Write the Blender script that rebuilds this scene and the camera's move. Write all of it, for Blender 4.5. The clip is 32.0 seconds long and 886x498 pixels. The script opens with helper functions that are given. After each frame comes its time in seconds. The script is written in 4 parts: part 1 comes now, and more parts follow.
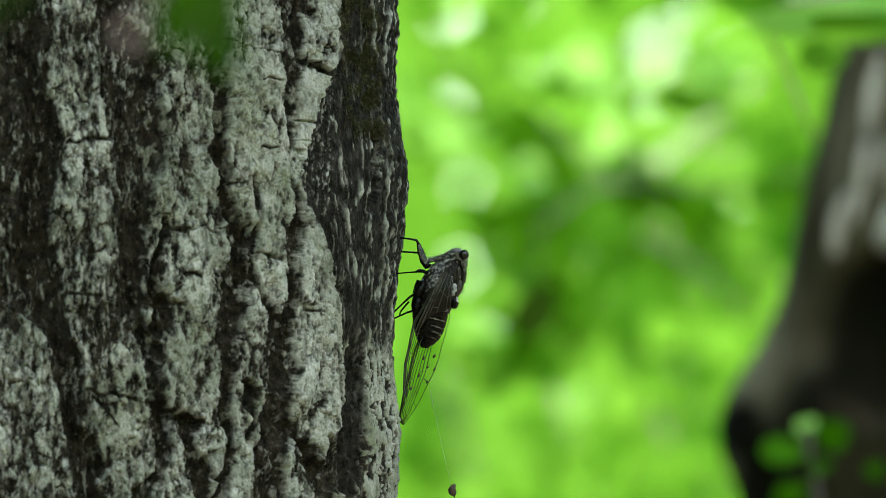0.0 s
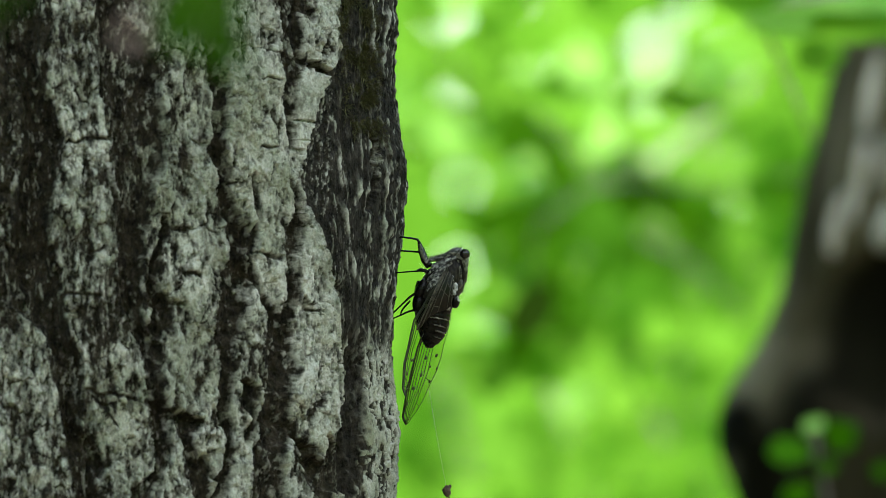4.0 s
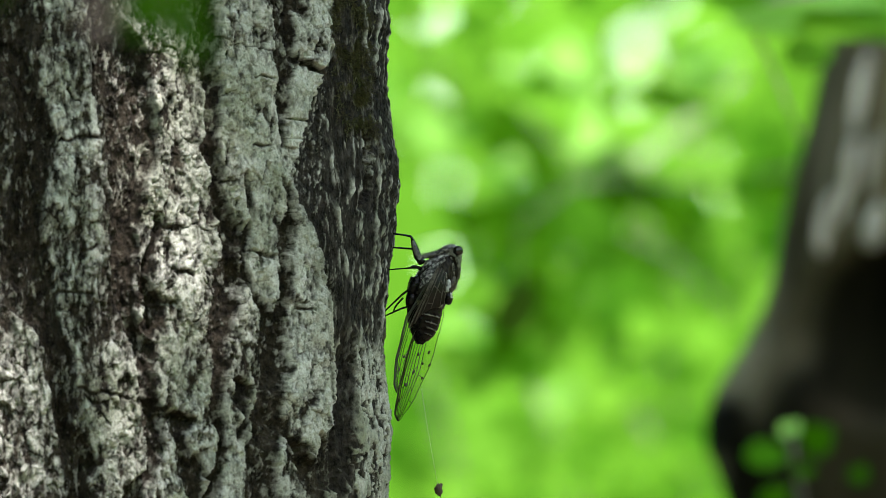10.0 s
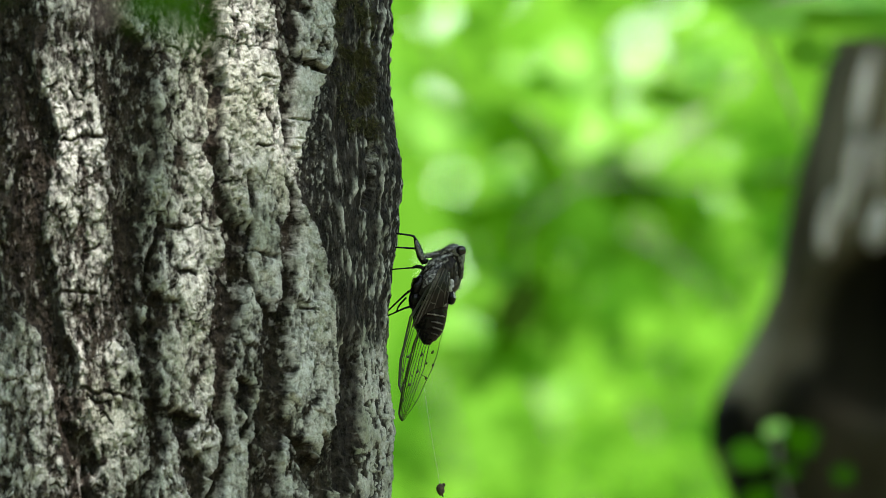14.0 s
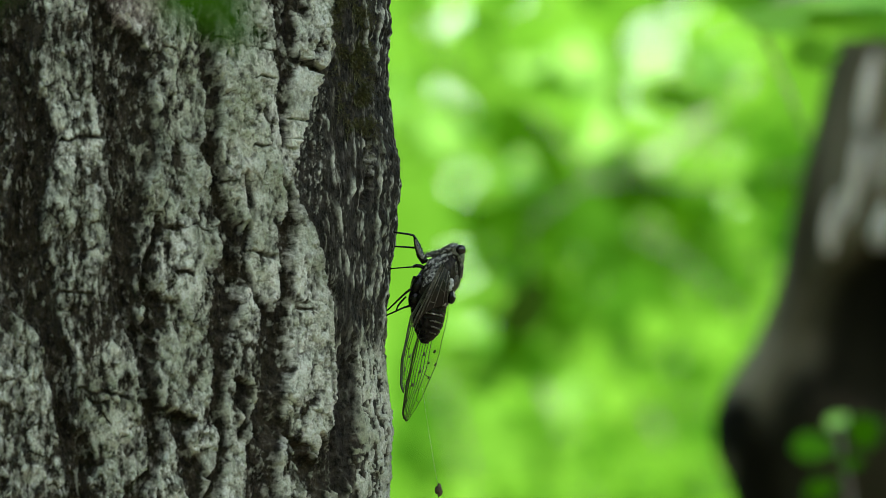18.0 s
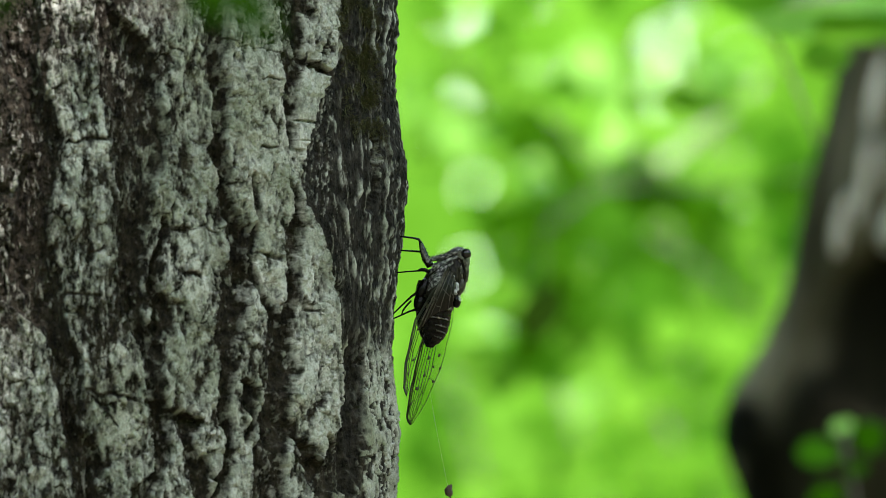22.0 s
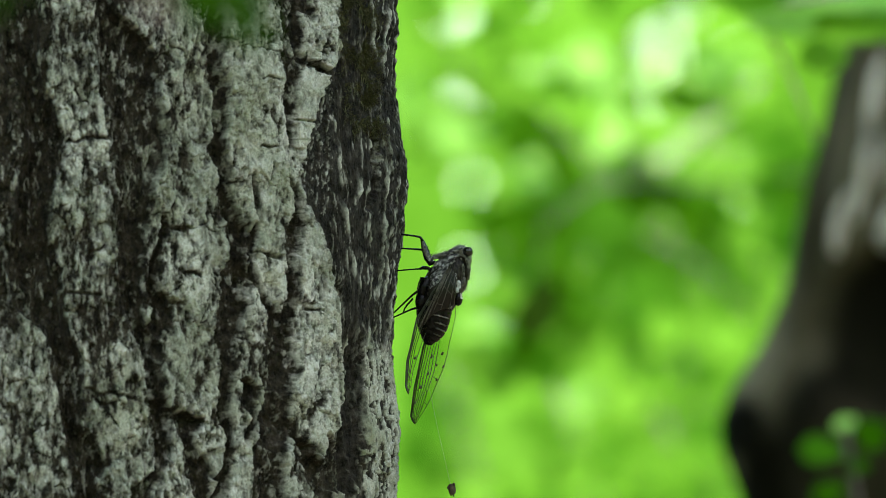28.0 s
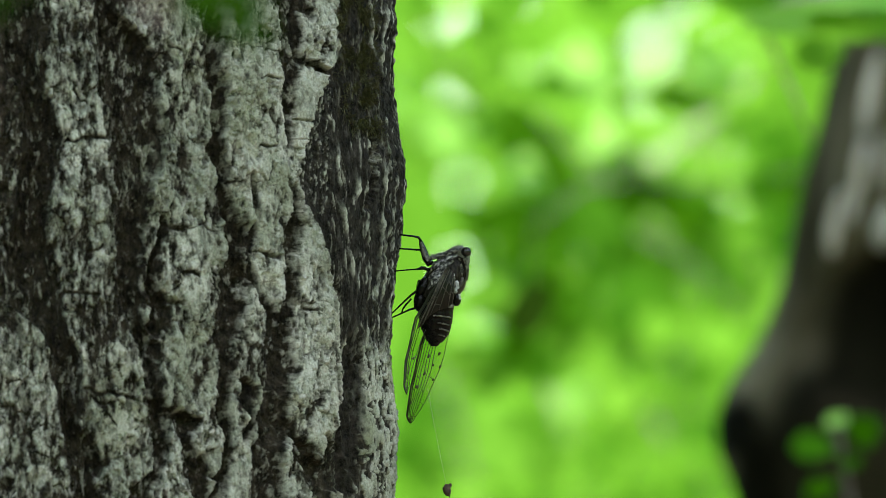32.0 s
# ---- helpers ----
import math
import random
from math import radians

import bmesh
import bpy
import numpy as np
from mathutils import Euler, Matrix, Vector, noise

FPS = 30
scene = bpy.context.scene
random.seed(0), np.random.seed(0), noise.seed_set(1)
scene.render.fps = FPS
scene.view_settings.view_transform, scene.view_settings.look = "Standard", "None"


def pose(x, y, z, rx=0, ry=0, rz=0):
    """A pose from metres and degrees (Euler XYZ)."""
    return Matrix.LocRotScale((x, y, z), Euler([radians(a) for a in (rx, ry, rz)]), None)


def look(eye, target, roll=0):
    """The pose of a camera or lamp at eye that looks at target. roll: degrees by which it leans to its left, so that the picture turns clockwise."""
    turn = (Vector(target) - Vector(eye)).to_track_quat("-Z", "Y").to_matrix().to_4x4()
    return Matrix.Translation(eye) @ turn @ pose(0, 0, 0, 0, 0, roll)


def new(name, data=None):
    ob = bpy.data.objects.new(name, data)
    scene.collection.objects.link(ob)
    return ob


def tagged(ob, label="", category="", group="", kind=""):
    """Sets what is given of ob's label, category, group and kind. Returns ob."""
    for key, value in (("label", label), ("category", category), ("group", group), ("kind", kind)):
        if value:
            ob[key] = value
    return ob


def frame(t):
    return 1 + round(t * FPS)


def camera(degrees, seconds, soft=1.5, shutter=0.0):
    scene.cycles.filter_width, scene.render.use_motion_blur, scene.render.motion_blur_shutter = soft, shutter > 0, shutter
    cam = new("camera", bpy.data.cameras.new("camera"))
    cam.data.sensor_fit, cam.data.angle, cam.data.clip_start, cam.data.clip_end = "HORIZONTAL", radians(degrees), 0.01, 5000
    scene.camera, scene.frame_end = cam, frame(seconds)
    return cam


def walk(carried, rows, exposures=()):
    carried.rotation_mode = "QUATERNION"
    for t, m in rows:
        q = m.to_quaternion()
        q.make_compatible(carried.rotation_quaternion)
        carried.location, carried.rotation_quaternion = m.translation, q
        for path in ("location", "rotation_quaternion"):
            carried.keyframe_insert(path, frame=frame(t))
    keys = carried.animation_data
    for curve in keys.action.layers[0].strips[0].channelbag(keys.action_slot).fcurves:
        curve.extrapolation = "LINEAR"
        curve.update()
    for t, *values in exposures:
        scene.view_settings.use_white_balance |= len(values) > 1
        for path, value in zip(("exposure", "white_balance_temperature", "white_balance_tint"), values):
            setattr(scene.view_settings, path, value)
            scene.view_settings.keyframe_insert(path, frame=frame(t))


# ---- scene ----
# One plan unit is 0.2 mm on the bark; u runs to the right, v downwards, as seen by the waiting lens.
S = 0.0002
D = 4.0
EYE_Z, AIM_Z = 1.55, 1.80
cam = camera(4.49, 32.0, soft=0.85)
cam.data.dof.use_dof = True
cam.data.dof.focus_distance = 3.985
cam.data.dof.aperture_fstop = 18.5
cam.data.dof.aperture_blades = 0

# seconds, drift of the bark to the right and down, drift of the far trunk against the bark
DRIFT = [
    (0, 10, 2, 7), (1, 9.5, 2, 7), (2, 9, 2, 6), (3, 10, 2, 5), (3.5, 10, 2, 5), (4.5, 5, 1, 3), (5.5, 0, 0, 0),
    (6, 0, 0, 0), (6.5, 0.5, 0, 0), (7, 3, 0, 0), (7.5, 4, 0, 0), (8, 3, 0, 0), (8.5, 0, -1, -1), (9, -2, -1, -1),
    (9.5, -3, -1, -1), (10, -5.5, -1, -1), (10.5, -4.5, 0, -1), (11, -1.5, 0, -1), (11.5, 0, 0, -1), (12, 0, -1, -1),
    (13, -1.5, -1, -1), (14, -0.5, -1.5, 0), (14.5, -0.5, -1.5, 1), (15.5, -3, -1, 3), (16.5, -5, -1, 6), (17, -6, -1, 7),
    (17.5, -6, -1, 9), (18, -3.5, -1, 11), (18.5, -0.5, 0, 12), (19, 2, 0.5, 13), (20, 4, 2, 13), (21, 5, 2, 13),
    (21.5, 7, 2.5, 13), (22, 9, 2, 13), (23, 10.5, 2, 12), (24, 9, 1.5, 12), (25, 9, 2, 12), (25.5, 9, 2, 11),
    (27.5, 9, 0.5, 11), (28, 9, 0.5, 11), (29, 9, 1, 10), (30, 10, 1.5, 9), (31, 9.5, 1, 8), (31.5, 7.5, 0.5, 7), (32, 6, 0, 6)]
walk(cam, [(t, look((2.6 * r * S, -D, EYE_Z), (-a * S, 0, AIM_Z + b * S))) for t, a, b, r in DRIFT],
     [(0, 1.70, 6800, 7), (32, 1.70, 6800, 7)])

AHEAD = Vector((0, D, AIM_Z - EYE_Z)).normalized()
UPWARD = Vector((0, -AHEAD.z, AHEAD.y))


def plan(u, v, d=D):
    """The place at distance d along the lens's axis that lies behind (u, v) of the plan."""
    k = S * d / D
    return Vector((0, -D, EYE_Z)) + AHEAD * d + Vector(((u - 784) * k, 0, 0)) + UPWARD * ((441 - v) * k)


# ---- light ----
SUN_UP, SUN_TURN = 58.0, 160.0   # degrees: above the horizon, and clockwise from +y
world = bpy.data.worlds.new("world")
scene.world = world
world.use_nodes = True
wn = world.node_tree.nodes
sky = wn.new("ShaderNodeTexSky")
sky.sky_type, sky.sun_disc = "NISHITA", False
sky.sun_elevation, sky.sun_rotation = radians(SUN_UP), radians(SUN_TURN)
sky.air_density, sky.dust_density = 1.0, 2.0
world.node_tree.links.new(sky.outputs[0], wn["Background"].inputs[0])
wn["Background"].inputs[1].default_value = 0.15
sun_data = bpy.data.lights.new("sun", "SUN")
sun_data.energy, sun_data.angle, sun_data.color = 2.3, radians(0.53), (1.0, 0.93, 1.05)
sun = new("sun", sun_data)
TO_SUN = Vector((math.sin(radians(SUN_TURN)) * math.cos(radians(SUN_UP)), math.cos(radians(SUN_TURN)) * math.cos(radians(SUN_UP)),
                 math.sin(radians(SUN_UP))))
sun.matrix_world = look(TO_SUN * 30, (0, 0, 0))


# ---- materials ----
class Nodes:
    """A small hand for node trees."""

    def __init__(self, name):
        self.mat = bpy.data.materials.new(name)
        self.mat.use_nodes = True
        self.tree = self.mat.node_tree
        self.tree.nodes.clear()
        self.out = self.tree.nodes.new("ShaderNodeOutputMaterial")

    def add(self, kind, **inputs):
        n = self.tree.nodes.new(kind)
        for key, v in inputs.items():
            self.put(n, key.replace("_", " "), v)
        return n

    def put(self, n, key, v):
        sock = n.inputs[int(key[1:])] if key[0] == "i" and key[1:].isdigit() else n.inputs[key]
        if isinstance(v, bpy.types.NodeSocket):
            self.tree.links.new(v, sock)
        else:
            sock.default_value = v

    def noise(self, scale, detail=4.0, rough=0.55, where=None, stretch=None):
        co = where or self.add("ShaderNodeTexCoord").outputs["Object"]
        if stretch:
            mp = self.add("ShaderNodeMapping", Vector=co, Scale=stretch)
            co = mp.outputs[0]
        return self.add("ShaderNodeTexNoise", Vector=co, Scale=scale, Detail=detail, Roughness=rough).outputs["Fac"]

    def ramp(self, fac, lo, hi, a=0.0, b=1.0):
        n = self.add("ShaderNodeMapRange", Value=fac)
        for i, v in zip((1, 2, 3, 4), (lo, hi, a, b)):
            n.inputs[i].default_value = v
        return n.outputs[0]

    def mix(self, fac, a, b, how="MIX"):
        n = self.tree.nodes.new("ShaderNodeMix")
        n.data_type, n.blend_type = "RGBA", how
        for i, v in ((0, fac), (6, a), (7, b)):
            if isinstance(v, bpy.types.NodeSocket):
                self.tree.links.new(v, n.inputs[i])
            else:
                n.inputs[i].default_value = (*v, 1) if i and len(v) == 3 else v
        return n.outputs[2]

    def math(self, op, a, b=0.0):
        n = self.tree.nodes.new("ShaderNodeMath")
        n.operation = op
        for i, v in enumerate((a, b)):
            if isinstance(v, bpy.types.NodeSocket):
                self.tree.links.new(v, n.inputs[i])
            else:
                n.inputs[i].default_value = v
        return n.outputs[0]

    def bump(self, height, strength, distance):
        return self.add("ShaderNodeBump", Height=height, Strength=strength, Distance=distance).outputs[0]

    def surface(self, colour, roughness=0.8, normal=None, **more):
        n = self.add("ShaderNodeBsdfPrincipled")
        self.put(n, "Base Color", (*colour, 1) if isinstance(colour, tuple) else colour)
        self.put(n, "Roughness", roughness)
        if normal:
            self.put(n, "Normal", normal)
        for key, v in more.items():
            self.put(n, key.replace("_", " "), v)
        return n.outputs[0]

    def done(self, shader):
        self.tree.links.new(shader, self.out.inputs[0])
        return self.mat


def bark_material():
    n = Nodes("lichen_covered_bark")
    cover = n.add("ShaderNodeAttribute")
    cover.attribute_name = "cover"
    cleft_dark = n.add("ShaderNodeAttribute")
    cleft_dark.attribute_name = "cleft_dark"
    blot = n.noise(38, 5, 0.6)
    grain = n.noise(330, 5, 0.65, stretch=(1, 1, 0.7))
    fine = n.noise(1300, 3, 0.6)
    pale = n.mix(n.ramp(blot, 0.38, 0.62), (0.36, 0.37, 0.285), (0.60, 0.59, 0.49))
    pale = n.mix(n.ramp(n.noise(150, 4, 0.6), 0.58, 0.70, 0.0, 0.6), pale, (0.68, 0.67, 0.57))
    pale = n.mix(n.ramp(n.noise(24, 3, 0.5), 0.52, 0.68, 0.0, 0.45), pale, (0.20, 0.22, 0.10))
    pale = n.mix(n.ramp(grain, 0.38, 0.50, 0.62, 0.0), pale, (0.09, 0.09, 0.065))
    under = n.mix(n.ramp(grain, 0.38, 0.64), (0.006, 0.005, 0.0035), (0.052, 0.042, 0.028))
    pale_share = n.math("ADD", cover.outputs["Fac"], n.ramp(grain, 0.3, 0.7, -0.2, 0.2))
    col = n.mix(n.ramp(pale_share, 0.10, 0.72), under, pale)
    # near-black for the clefts: their deep shade is put into the colour
    cleft_col = n.mix(n.ramp(grain, 0.40, 0.62), (0.004, 0.0036, 0.003), (0.032, 0.028, 0.023))
    col = n.mix(n.math("MULTIPLY", cleft_dark.outputs["Fac"], 0.8), col, cleft_col)
    col = n.mix(n.ramp(fine, 0.35, 0.58, 0.35, 0.0), col, (0.05, 0.047, 0.036))
    nor = n.bump(n.math("ADD", n.math("MULTIPLY", grain, 1.0), n.math("MULTIPLY", fine, 0.4)), 0.65, 0.0014)
    return n.done(n.surface(col, n.ramp(grain, 0.3, 0.7, 0.72, 0.95), nor, Specular_IOR_Level=0.06))


def far_bark_material():
    n = Nodes("smooth_grey_bark")
    streak = n.noise(15, 3, 0.5, stretch=(1, 1, 0.10))
    patch = n.noise(9, 4, 0.55, stretch=(1, 1, 0.3))
    col = n.mix(n.ramp(streak, 0.40, 0.62), (0.022, 0.019, 0.008), (0.160, 0.142, 0.088))
    col = n.mix(n.ramp(patch, 0.52, 0.66, 0.0, 0.6), col, (0.105, 0.096, 0.060))
    # near-black mixed in where the hollow's shade is painted and lower down
    trunk_dark = n.add("ShaderNodeAttribute")
    trunk_dark.attribute_name = "trunk_dark"
    near_black = n.mix(n.ramp(patch, 0.45, 0.65), (0.0018, 0.0018, 0.001), (0.008, 0.0075, 0.004))
    col = n.mix(n.ramp(trunk_dark.outputs["Fac"], 0.05, 0.9), col, near_black)
    nor = n.bump(streak, 0.6, 0.006)
    return n.done(n.surface(col, 0.9, nor, Specular_IOR_Level=0.03))


def leaf_material(name, dark, light, through_col, glow=0.5, gloss=0.6):
    """A thin leaf: part of the light is thrown back, part shines through."""
    n = Nodes(name)
    pick = n.add("ShaderNodeObjectInfo").outputs["Random"]
    isle = n.add("ShaderNodeNewGeometry").outputs["Random Per Island"]
    vary = n.math("FRACT", n.math("ADD", pick, isle))
    vein = n.noise(90, 3, 0.5)
    tone = n.math("ADD", n.math("MULTIPLY", vary, 0.75), n.ramp(vein, 0.3, 0.7, 0.0, 0.25))
    col = n.mix(tone, dark, light)
    face = n.surface(col, gloss, n.bump(vein, 0.3, 0.002), Specular_IOR_Level=0.02)
    back = n.add("ShaderNodeBsdfTranslucent", Color=n.mix(tone, tuple(c * 0.75 for c in through_col), through_col)).outputs[0]
    m = n.add("ShaderNodeMixShader", Fac=glow, i1=face, i2=back)
    return n.done(m.outputs[0])


def plain(name, a, b, scale, roughness=0.6, bump=0.0, stretch=None, lo=0.35, hi=0.65, **more):
    n = Nodes(name)
    f = n.noise(scale, 4, 0.6, stretch=stretch)
    nor = n.bump(f, 0.5, bump) if bump else None
    return n.done(n.surface(n.mix(n.ramp(f, lo, hi), a, b), roughness, nor, **more))


def wing_material():
    n = Nodes("clear_wing")
    clear = n.add("ShaderNodeBsdfTransparent", Color=(0.84, 0.88, 0.62, 1)).outputs[0]
    shine = n.surface((0.10, 0.11, 0.07), 0.2)
    f = n.ramp(n.noise(160, 3, 0.5), 0.35, 0.65, 0.015, 0.05)
    m = n.add("ShaderNodeMixShader", Fac=f, i1=clear, i2=shine)
    return n.done(m.outputs[0])


def woods_material():
    """The far woods as a glowing sheet: sunlit leaf masses with gaps of shade and of sky, painted in."""
    n = Nodes("glowing_far_woods")
    co = n.add("ShaderNodeTexCoord").outputs["Object"]
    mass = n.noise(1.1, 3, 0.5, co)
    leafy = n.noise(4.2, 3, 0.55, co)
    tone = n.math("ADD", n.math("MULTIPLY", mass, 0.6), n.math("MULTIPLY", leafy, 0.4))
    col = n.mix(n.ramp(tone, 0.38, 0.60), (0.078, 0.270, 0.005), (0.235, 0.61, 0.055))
    # the sheet glows by itself in place of sunlight on leaves
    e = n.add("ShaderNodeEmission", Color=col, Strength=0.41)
    return n.done(e.outputs[0])


def gap_material():
    n = Nodes("pale_sky_glow")
    e = n.add("ShaderNodeEmission", Color=n.mix(n.noise(0.4, 2), (0.72, 1.0, 0.55), (0.85, 1.0, 0.9)), Strength=1.3)
    return n.done(e.outputs[0])


def ground_material():
    n = Nodes("leaf_litter")
    a = n.noise(3, 5, 0.6)
    b = n.noise(45, 4, 0.6)
    col = n.mix(n.ramp(b, 0.35, 0.65), (0.055, 0.038, 0.022), (0.16, 0.115, 0.065))
    col = n.mix(n.ramp(a, 0.5, 0.62), col, (0.055, 0.10, 0.022))
    return n.done(n.surface(col, 0.9, n.bump(b, 0.7, 0.02)))


BARK = bark_material()
FAR_BARK = far_bark_material()
MOSS = plain("dark_moss", (0.03, 0.036, 0.010), (0.15, 0.148, 0.045), 900, 0.9)
# leaves in brighter and darker copies, which paint sun and shade on the bushes
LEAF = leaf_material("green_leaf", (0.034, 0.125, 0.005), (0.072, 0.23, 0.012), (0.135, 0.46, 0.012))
BRIGHT = leaf_material("bright_yellow_green_leaf", (0.17, 0.43, 0.045), (0.33, 0.66, 0.13), (0.42, 0.84, 0.13), 0.3, 0.35)
MIDTONE = leaf_material("midtone_green_leaf", (0.10, 0.29, 0.014), (0.18, 0.43, 0.035), (0.27, 0.66, 0.04), 0.4, 0.5)
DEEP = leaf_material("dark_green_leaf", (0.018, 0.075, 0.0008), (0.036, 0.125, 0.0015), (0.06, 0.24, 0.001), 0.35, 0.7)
DUSK = leaf_material("shaded_gap_leaf", (0.006, 0.018, 0.0008), (0.012, 0.032, 0.001), (0.010, 0.03, 0.001), 0.2, 0.8)
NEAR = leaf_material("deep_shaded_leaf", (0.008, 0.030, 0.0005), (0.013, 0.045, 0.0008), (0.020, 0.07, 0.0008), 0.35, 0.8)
# lighter copy of the twig colour, with the sunlight painted in
LIT_TWIG = plain("sunlit_twig", (0.30, 0.28, 0.22), (0.48, 0.45, 0.38), 90, 0.8, 0.002)
TWIG = plain("grey_brown_twig", (0.10, 0.085, 0.065), (0.24, 0.21, 0.17), 120, 0.8, 0.002)
SHELL = plain("dark_insect_shell", (0.0015, 0.0014, 0.0012), (0.010, 0.009, 0.007), 450, 0.22, 0.0012, Specular_IOR_Level=0.16)
PLEURA = plain("grey_bloomed_shell", (0.004, 0.004, 0.0035), (0.62, 0.62, 0.57), 1000, 0.4, 0.0014, None, 0.44, 0.74)
BAND = plain("dusty_pale_band", (0.002, 0.002, 0.0015), (0.24, 0.22, 0.17), 420, 0.6, 0.0006)
HORN = plain("brown_horny_rim", (0.006, 0.005, 0.003), (0.085, 0.075, 0.050), 1400, 0.35, 0.0006)
MOTTLED = plain("mottled_green_black_shell", (0.002, 0.0022, 0.0016), (0.20, 0.20, 0.15), 900, 0.36, 0.0014, Specular_IOR_Level=0.22)
STREAKED = plain("streaked_dark_shell", (0.0015, 0.0014, 0.0011), (0.034, 0.029, 0.020), 800, 0.3, 0.0018, (1, 1, 0.4), Specular_IOR_Level=0.10)
# light grey for the sun flecks painted on the leaning trunk
FLECK = plain("pale_sun_fleck", (0.25, 0.245, 0.20), (0.62, 0.60, 0.52), 40, 0.9, 0.004)
WAX = plain("white_wax", (0.20, 0.21, 0.19), (0.56, 0.57, 0.53), 900, 0.85, 0.0003)
EYE = plain("black_eye", (0.006, 0.005, 0.004), (0.014, 0.011, 0.009), 400, 0.16)
VEIN = plain("olive_wing_vein", (0.006, 0.008, 0.003), (0.030, 0.038, 0.012), 300, 0.5)
TEGMEN = plain("smoky_wing_base", (0.0015, 0.0013, 0.001), (0.014, 0.010, 0.006), 700, 0.3, 0.0008, (1, 1, 0.5), Specular_IOR_Level=0.3)
RIB = plain("pale_brown_wing_rib", (0.012, 0.011, 0.008), (0.13, 0.12, 0.09), 800, 0.35)
WING = wing_material()
SILK = plain("silk", (0.25, 0.27, 0.2), (0.45, 0.47, 0.4), 200, 0.4)
CRUMB = plain("brown_crumb", (0.030, 0.020, 0.012), (0.10, 0.065, 0.035), 900, 0.85, 0.0006)
WOODS = woods_material()
GAP = gap_material()
GROUND = ground_material()


# ---- tools ----
def mesh_object(name, verts, faces, material, parent=None, smooth=True, label=""):
    me = bpy.data.meshes.new(name)
    me.from_pydata([tuple(v) for v in verts], [], faces)
    me.materials.append(material)
    if smooth:
        me.polygons.foreach_set("use_smooth", [True] * len(me.polygons))
    me.update()
    ob = new(name, me)
    ob.parent = parent
    if label:
        tagged(ob, label)
    return ob


def thing(name, at, label, category, group="", kind=""):
    ob = new(name)
    ob.empty_display_size = 0.01
    ob.matrix_world = Matrix.Translation(at)
    return tagged(ob, label, category, group, kind)


def tube(points, radii, sides=8, flat=1.0, close=True):
    """Rings round a bent line; flat squeezes the rings across the line."""
    pts = [Vector(p) for p in points]
    verts, faces = [], []
    for i, p in enumerate(pts):
        way = (pts[min(i + 1, len(pts) - 1)] - pts[max(i - 1, 0)]).normalized()
        side = Vector((0, 1, 0))
        if abs(way.y) > 0.9:
            side = Vector((1, 0, 0))
        across = way.cross(side).normalized()
        depth = across.cross(way).normalized()
        for j in range(sides):
            a = 2 * math.pi * j / sides
            verts.append(p + across * math.cos(a) * radii[i] + depth * math.sin(a) * radii[i] * flat)
    for i in range(len(pts) - 1):
        for j in range(sides):
            k = (j + 1) % sides
            faces.append((i * sides + j, i * sides + k, (i + 1) * sides + k, (i + 1) * sides + j))
    if close:
        faces.append(tuple(range(sides)))
        faces.append(tuple(range((len(pts) - 1) * sides, len(pts) * sides)))
    return verts, faces


def join(pieces):
    verts, faces = [], []
    for v, f in pieces:
        k = len(verts)
        verts += v
        faces += [tuple(i + k for i in q) for q in f]
    return verts, faces


def ball(centre, rx, ry, rz, seg=14, rings=9, turn=0.0):
    c, verts, faces = Vector(centre), [], []
    m = Matrix.Rotation(radians(turn), 3, "Y")
    for i in range(rings + 1):
        a = math.pi * i / rings
        for j in range(seg):
            b = 2 * math.pi * j / seg
            verts.append(c + m @ Vector((rx * math.sin(a) * math.cos(b), ry * math.sin(a) * math.sin(b), rz * math.cos(a))))
    for i in range(rings):
        for j in range(seg):
            k = (j + 1) % seg
            faces.append((i * seg + j, (i + 1) * seg + j, (i + 1) * seg + k, i * seg + k))
    return verts, faces


def leaf_shape(length, width, fold=0.25, droop=0.3, steps=6, wave=0.0):
    """A pointed leaf with a midrib fold, from its stalk at the origin along +x."""
    verts, faces = [], []
    for i in range(steps + 1):
        t = i / steps
        w = width * 0.5 * (math.sin(math.pi * t ** 0.75) ** 0.8 if 0 < t < 1 else 0.02)
        x, z = length * t, -droop * length * t * t
        lift = w * fold
        verts += [Vector((x, -w, z + lift + wave * w * math.sin(9 * t))), Vector((x, 0, z)), Vector((x, w, z + lift - wave * w * math.sin(9 * t)))]
    for i in range(steps):
        a = i * 3
        faces += [(a, a + 3, a + 4, a + 1), (a + 1, a + 4, a + 5, a + 2)]
    return verts, faces


def lattice(ix, iy, seed):
    h = (ix.astype(np.int64) * 374761393 + iy.astype(np.int64) * 668265263 + seed * 974711) & 0xFFFFFFFF
    h = ((h ^ (h >> 13)) * 1274126177) & 0xFFFFFFFF
    h = ((h ^ (h >> 16)) * 2246822519) & 0xFFFFFFFF
    return ((h ^ (h >> 15)) & 0xFFFFFF) / float(0xFFFFFF)


def smooth01(t):
    t = np.clip(t, 0, 1)
    return t * t * (3 - 2 * t)


def value_noise(x, y, seed=0):
    ix, iy = np.floor(x), np.floor(y)
    fx, fy = smooth01(x - ix), smooth01(y - iy)
    a, b = lattice(ix, iy, seed), lattice(ix + 1, iy, seed)
    c, d = lattice(ix, iy + 1, seed), lattice(ix + 1, iy + 1, seed)
    return (a * (1 - fx) + b * fx) * (1 - fy) + (c * (1 - fx) + d * fx) * fy


def layers(x, y, seed=0, n=3, gain=0.5):
    total, amp, norm = 0.0, 1.0, 0.0
    for i in range(n):
        total = total + amp * value_noise(x * 2 ** i + 17.3 * i, y * 2 ** i + 9.1 * i, seed + i)
        norm += amp
        amp *= gain
    return total / norm


